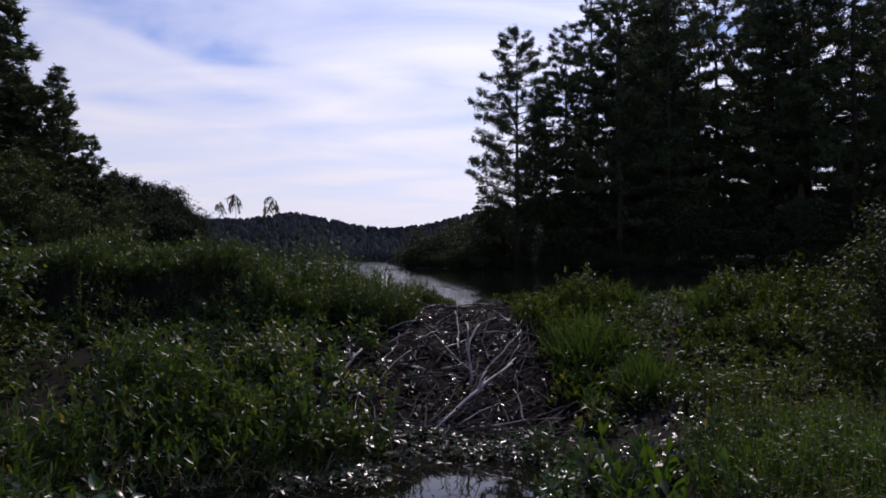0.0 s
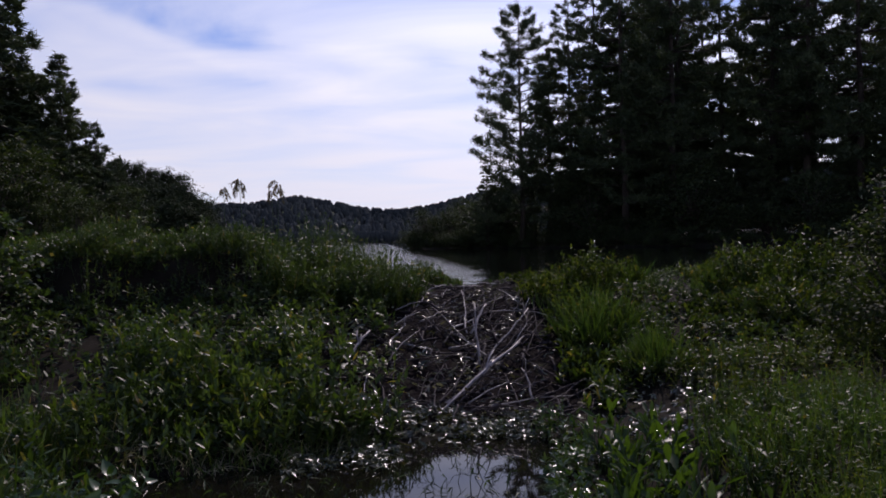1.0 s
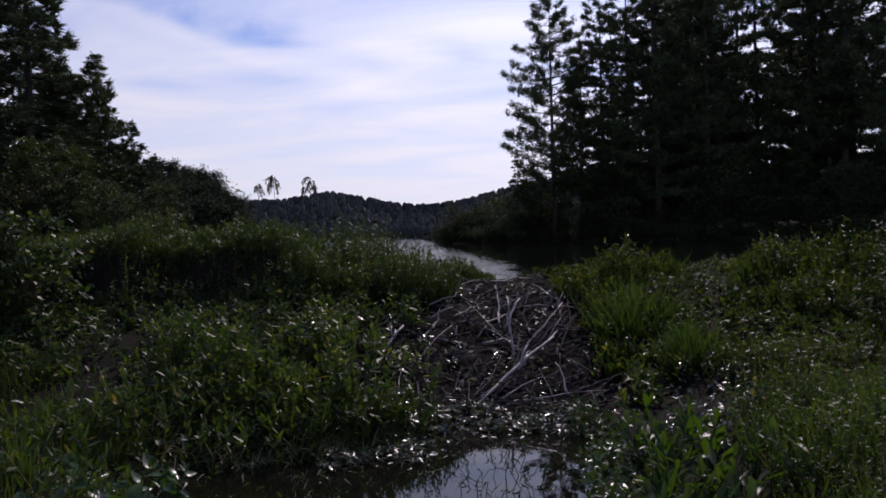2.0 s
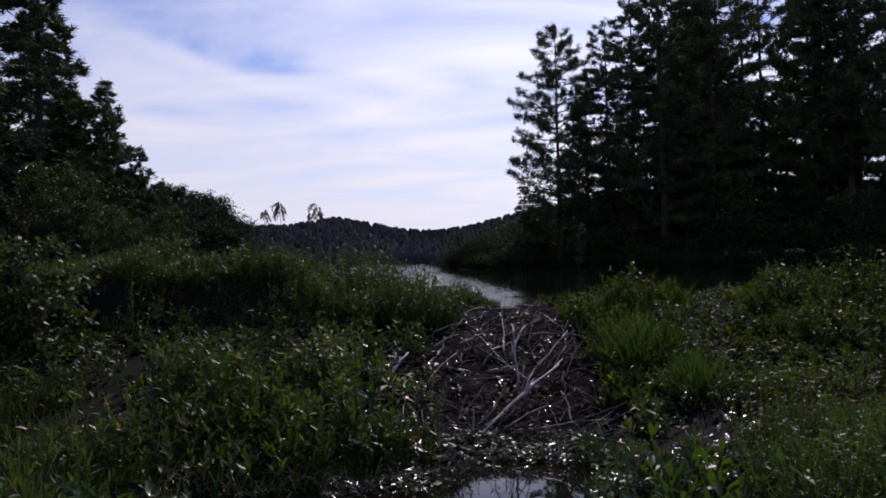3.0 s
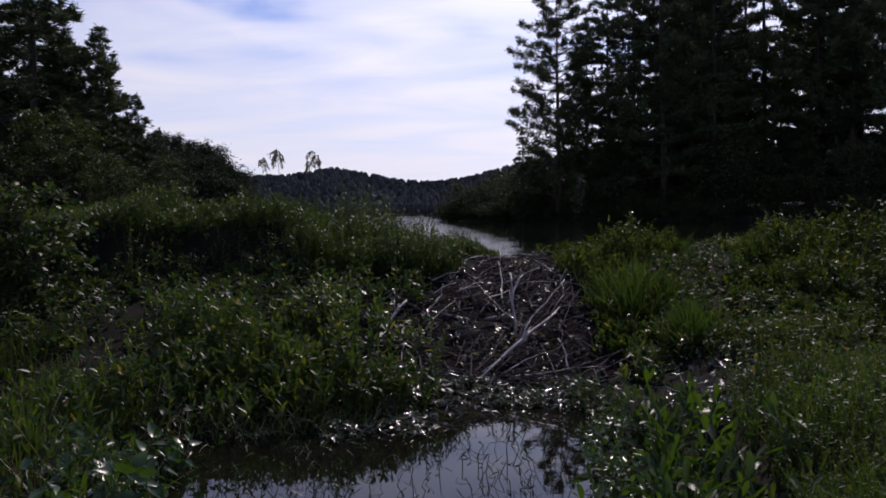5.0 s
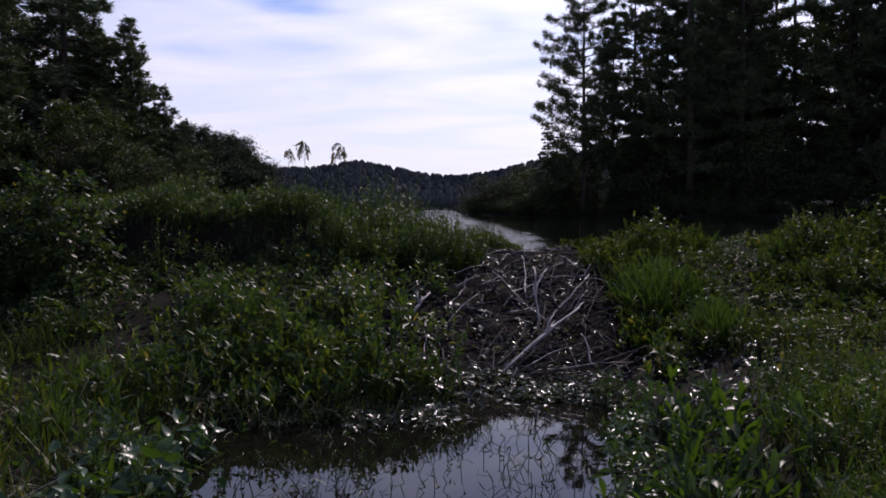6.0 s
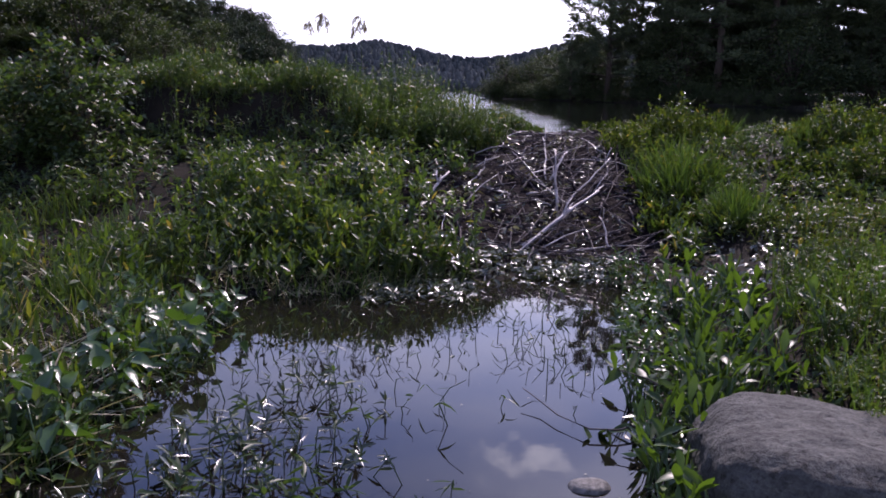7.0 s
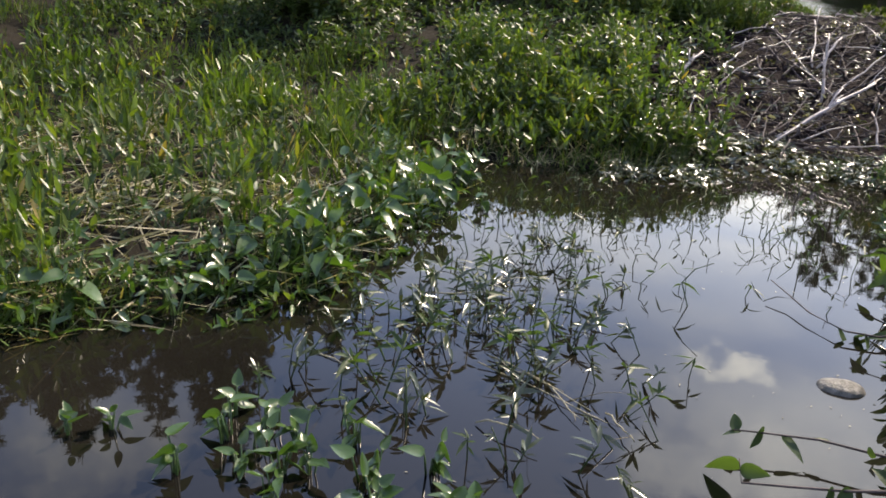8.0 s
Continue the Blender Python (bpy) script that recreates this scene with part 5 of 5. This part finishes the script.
def build_reeds():
    rng = np.random.default_rng(171)
    places = []
    while len(places) < 190:
        x, y = (rng.normal(-1.35, 0.55), rng.uniform(4.4, 6.9)) if rng.uniform() < 0.62 else (rng.normal(0.1, 0.38), rng.uniform(5.4, 7.9))
        if float(outside(POND, np.array([x]), np.array([y]))[0]) < -0.15:
            places.append((x, y))
    set_out([reed(180 + i) for i in range(12)], places, "thin bent reed standing in still water", "reed", "reeds in the pool")
    places = []
    while len(places) < 75:
        x, y = rng.normal(-1.5, 0.42), rng.normal(3.95, 0.5)
        if -2.5 < x < -0.6 and 2.6 < y < 5.2:
            places.append((x, y))
    while len(places) < 135:
        x, y = rng.uniform(-2.1, -0.35), rng.uniform(2.45, 3.7)
        if rng.uniform() < 0.9 - 0.3 * (x + 2.1):
            places.append((x, y))
    set_out([water_weed(210 + i) for i in range(8)], places, "narrow-leaved weed rising from the pool", "water weed", "weeds in the pool")


build_water_plants()
build_reeds()
yellow = water_plant(199, 4, 0.34, 0.13, (50, 85), YELLOW, 0.4, "yellowing_weed")
yellow.matrix_basis = pose(2.36, 7.25, g1(2.36, 7.25))
tagged(yellow, "weed with yellowed upright leaves on the bank", "weed")


# ---- tall weeds gone to seed on the crest ----
def seed_plant(seed, height, heads, reach):
    """A tall bare stalk that carries nodding plumes of narrow hanging husks."""
    rng = np.random.default_rng(seed)
    root = new("tall_weed")
    top = Vector((rng.normal(0, 0.04), 0.03, height))
    part("stalk", mesh_of("stalk", *tube([(0, 0, -0.05), top * 0.5 + Vector((0.03, 0, 0)), top], [0.008, 0.006, 0.003], 5), WEED), root)
    for i in range(heads):
        a, o = rng.uniform(0, 6.28), top * rng.uniform(0.86, 1.0)
        out = Vector((math.cos(a), math.sin(a) * 0.7, 0)) * reach * rng.uniform(0.35, 1.15)
        bow = [o, o + out * 0.45 + Vector((0, 0, reach * 0.35)), o + out * 0.85 + Vector((0, 0, reach * 0.15)), o + out + Vector((0, 0, -reach * rng.uniform(0.1, 1.3)))]
        branch = part("branch", mesh_of("branch", *tube(bow, [0.004, 0.0035, 0.003, 0.002], 4), SEED), root)
        k = rng.integers(14, 30)
        t = rng.uniform(0.8, 3.0, k)
        base = np.array([tuple(bow[min(int(q), 2)].lerp(bow[min(int(q), 2) + 1], q - min(int(q), 2))) for q in t])
        wy = np.array([out.x, out.y, 0.0])[None] * 1.5 + np.array([0, 0, -0.8])[None] + rng.normal(0, 0.35, (k, 3))
        husks = scatter(LANCE, base, wy, rng.uniform(0.035, 0.085, k), 0.013, 0.3, rng.uniform(0, 6.28, k))
        tagged(part("seed_head", mesh_of("seed_head", *husks, SEED), branch), kind="stuff")
    return tagged(root, "tall weed with a drooping brown seed head", "weed", "seeding weeds on the dam's crest")


for sd, x, y, top, heads, reach in ((231, -3.50, 13.6, 3.17, 10, 0.19), (232, -3.82, 13.6, 3.06, 5, 0.10), (233, -2.90, 13.5, 3.14, 9, 0.13), (234, -2.98, 13.55, 3.02, 3, 0.08)):
    seed_plant(sd, top - g1(x, y), heads, reach).matrix_basis = pose(x, y, g1(x, y) - 0.02)


def leafy_spike(seed, height):
    """An upright stem set with pale glossy leaves."""
    rng = np.random.default_rng(seed)
    root = new("leafy_weed")
    part("stalk", mesh_of("stalk", *tube([(0, 0, -0.05), (0.02, 0, height * 0.5), (0.0, 0.01, height)], [0.007, 0.005, 0.003], 5), WEED), root)
    for i in range(16):
        u = 0.3 + 0.7 * i / 15
        L = rng.uniform(0.08, 0.13) * (1.15 - 0.5 * u)
        V, F = scatter(LANCE, np.array([(0.02 * (1 - u), 0.0, height * u)]), ways(rng, 1, 40, 85), L, L * 0.34, 0.4, rng.normal(0, 0.4, 1))
        part("leaf", mesh_of("leaf", V, F, WETLEAF), root)
    return tagged(root, "tall weed with pale shining leaves on the crest", "weed", "leafy weeds on the dam's crest")


for sd, x, y, h in ((235, 2.42, 13.45, 0.76), (236, 2.52, 13.4, 0.6), (237, 2.3, 13.5, 0.55)):
    leafy_spike(sd, h).matrix_basis = pose(x, y, g1(x, y) - 0.02)


# ---- stones ----
def granite():
    m, nt, b = material("granite")
    big = ramp_of(nt, noise_of(nt, 4.0, 8.0, 0.7), [(0.3, (0.026, 0.027, 0.0245)), (0.7, (0.086, 0.088, 0.08))])
    fine = ramp_of(nt, noise_of(nt, 55.0, 4.0, 0.75), [(0.36, (0.55, 0.55, 0.54)), (0.6, (1.12, 1.1, 1.06))])
    pits = ramp_of(nt, noise_of(nt, 24.0, 2.0, 0.5), [(0.32, (0.45, 0.44, 0.42)), (0.42, (1.0, 1.0, 1.0))])
    nt.links.new(mul(nt, mul(nt, big, fine), pits), b.inputs["Base Color"])
    b.inputs["Roughness"].default_value = 0.85
    b.inputs["Specular IOR Level"].default_value = 0.25
    bump_of(nt, b, noise_of(nt, 13.0, 8.0, 0.62), 1.0, 0.045)
    return m


PALE = plain("pale_stone", [(0.35, (0.03, 0.03, 0.028)), (0.65, (0.19, 0.188, 0.175))], 30.0, 0.6, 0.8, 40.0, 0.012, spec=0.2)
GRANITE = granite()


def boulder(name, size, seed, square=2.0, level=6, mat=None):
    bm = bmesh.new()
    bmesh.ops.create_icosphere(bm, subdivisions=level, radius=1.0)
    off = Vector((seed * 3.7, seed * 1.9, 0))
    for v in bm.verts:
        p = v.co.copy()
        q = p / (abs(p.x) ** square + abs(p.y) ** square + abs(p.z) ** square) ** (1 / square)
        q *= 1 + 0.09 * noise.noise(p * 1.1 + off) + 0.035 * noise.noise(p * 3.0 + off) + 0.020 * noise.noise(p * 8 + off) + 0.013 * noise.noise(p * 19 + off) + 0.006 * noise.noise(p * 45 + off)
        v.co = Vector((q.x * size[0], q.y * size[1], q.z * size[2]))
    return new(name, from_bm(name, bm, mat or GRANITE))


rock = boulder("boulder", (0.80, 0.66, 0.53), 3, 4.6)
rock.matrix_basis = pose(1.64, 3.74, -0.075, -5, 4, -8)
tagged(rock, "large rounded grey granite boulder beside the pool", "boulder")
stone = boulder("stone", (0.115, 0.085, 0.055), 4, 2.2, 4, PALE)
stone.matrix_basis = pose(0.335, 3.86, -0.016, 3, 0, 10)
tagged(stone, "small pale stone just breaking the water", "stone")


# ---- overhanging stems and fallen stalks ----
def trailing_stem(pts, leaves, seed, label):
    rng = np.random.default_rng(seed)
    root = new("trailing_stem")
    part("stem", mesh_of("stem", *tube(pts, [0.008 - 0.005 * i / (len(pts) - 1) for i in range(len(pts))], 6), TWIG, True), root)
    for i in range(leaves):
        u = rng.uniform(0.1, 1.0) * (len(pts) - 1)
        k = min(int(u), len(pts) - 2)
        p = Vector(pts[k]).lerp(Vector(pts[k + 1]), u - k)
        L = rng.uniform(0.07, 0.155)
        V, F = scatter(HEART, np.array([tuple(p)]), ways(rng, 1, 50, 120), L, L * 0.5, 0.3, rng.normal(0, 0.8, 1))
        part("leaf", mesh_of("leaf", V, F, WEED, True), root)
    return tagged(root, label, "plant", "stems trailing over the pool")


trailing_stem([(0.95, 3.36, 0.16), (0.68, 3.24, 0.10), (0.44, 3.14, 0.09), (0.2, 3.15, 0.09), (-0.01, 3.10, 0.09), (-0.13, 3.05, 0.10)], 8, 241, "woody stem with dark leaves trailing over the pool")
trailing_stem([(0.95, 3.12, 0.12), (0.43, 2.93, 0.06), (0.3, 2.87, 0.06), (0.1, 2.80, 0.06), (-0.08, 2.74, 0.06), (-0.10, 2.82, 0.11)], 7, 242, "woody stem with dark leaves trailing over the pool")
trailing_stem([(0.95, 4.75, 0.15), (0.73, 4.62, 0.06), (0.55, 4.50, 0.05), (0.38, 4.49, 0.05), (0.20, 4.67, 0.05), (0.10, 4.85, 0.06), (-0.02, 5.0, 0.09)], 6, 243, "bare dark stem curving over the water")
trailing_stem([(1.0, 5.5, 0.2), (0.75, 5.5, 0.25), (0.55, 5.55, 0.2)], 7, 244, "leafy stem leaning out from the bank")
trailing_stem([(0.95, 4.75, 0.18), (0.72, 4.72, 0.3), (0.5, 4.85, 0.32)], 9, 245, "leafy stem leaning out from the bank")


def fallen_stalk(a, b, seed):
    me = stick_mesh("fallen_stalk", 0.004, DEAD, seed, 1)
    a, b = Vector(a), Vector(b)
    ob = new("fallen_stalk", me)
    ob.matrix_basis = Matrix.Translation(a) @ (b - a).to_track_quat("Z", "Y").to_matrix().to_4x4() @ Matrix.Diagonal((1, 1, (b - a).length, 1))
    return tagged(ob, "pale dead stalk lying on the water", "stalk", "fallen stalks on the pool")


for i, (a, b) in enumerate([((-1.32, 3.25, 0.02), (-0.62, 3.04, 0.01)), ((-1.27, 3.32, 0.03), (-0.72, 3.06, 0.012)), ((-0.66, 3.08, 0.012), (-0.5, 2.86, 0.01)), ((-1.9, 3.9, 0.02), (-1.45, 4.2, 0.05)), ((-2.1, 3.0, 0.01), (-1.7, 2.9, 0.02)), ((-1.3, 3.35, 0.015), (-0.9, 3.12, 0.01)), ((-1.7, 3.3, 0.03), (-1.5, 3.05, 0.01)), ((-0.95, 3.2, 0.02), (-0.75, 2.95, 0.05)), ((-2.3, 3.4, 0.02), (-2.0, 3.55, 0.06)), ((-1.15, 2.75, 0.01), (-0.85, 2.7, 0.04)), ((-1.6, 4.3, 0.02), (-1.3, 4.45, 0.05))]):
    fallen_stalk(a, b, 251 + i)


# ---- specks on the water ----
def build_specks():
    rng = np.random.default_rng(261)
    x, y = rng.uniform(-3.2, 0.7, 500), rng.uniform(2.2, 8.2, 500)
    ok = (outside(POND, x, y) < -0.08) & clumpy(rng, x, y, 0.7, 0.1)
    base = np.stack([x[ok], y[ok], np.full(ok.sum(), 0.003)], 1)
    n = len(base)
    a = rng.uniform(0, 6.28, n)
    way = np.stack([np.cos(a), np.sin(a), rng.uniform(0.0, 0.25, n)], 1)
    V, F = scatter(OVAL, base, way, rng.uniform(0.005, 0.02, n), rng.uniform(0.002, 0.007, n), 0.0, rng.normal(0, 0.3, n))
    tagged(new("floating_specks", mesh_of("floating_specks", V, F, DEAD)), "scraps of leaf and seed floating on the pool", "debris", kind="stuff")
    x, y = rng.uniform(-1.6, 1.0, 420), rng.uniform(7.2, 9.2, 420)
    ok = (outside(POND, x, y) < 0.0) & (rng.uniform(0, 1, 420) < smooth(7.2, 8.6, y)) & (y > 8.2 - 1.2 * smooth(-0.2, -1.2, x))
    base = np.stack([x[ok], y[ok], np.full(ok.sum(), 0.006)], 1)
    n = len(base)
    a = rng.uniform(0, 6.28, n)
    V, F = scatter(OVAL, base, np.stack([np.cos(a), np.sin(a), rng.uniform(0, 0.2, n)], 1), rng.uniform(0.04, 0.11, n), rng.uniform(0.012, 0.035, n), 0.0, rng.normal(0, 0.3, n))
    tagged(new("floating_leaves", mesh_of("floating_leaves", V, F, WETLEAF)), "wet green leaves floating below the dam", "leaves", kind="stuff")
    x, y = rng.uniform(-1.9, 1.3, 2000), rng.uniform(8.4, 13.0, 2000)
    ok = (in_sticks(x, y) | ((y < 9.3) & (outside(POND, x, y) > -0.25) & (x < 0.6))) & clumpy(rng, x, y, 0.5, 0.6) & (x < 0.75)
    base = np.stack([x[ok], y[ok], np.maximum(ground(x[ok], y[ok]), 0.0) + rng.uniform(0.03, 0.12, ok.sum())], 1)
    n = len(base)
    V, F = scatter(OVAL, base, ways(rng, n, 55, 110), rng.uniform(0.04, 0.12, n), rng.uniform(0.012, 0.04, n), rng.uniform(-0.2, 0.7, n), rng.normal(0, 1.0, n))
    tagged(new("fallen_leaves", mesh_of("fallen_leaves", V, F, LITTER)), "pale fallen leaves caught among the sticks", "leaves", kind="stuff")


build_specks()
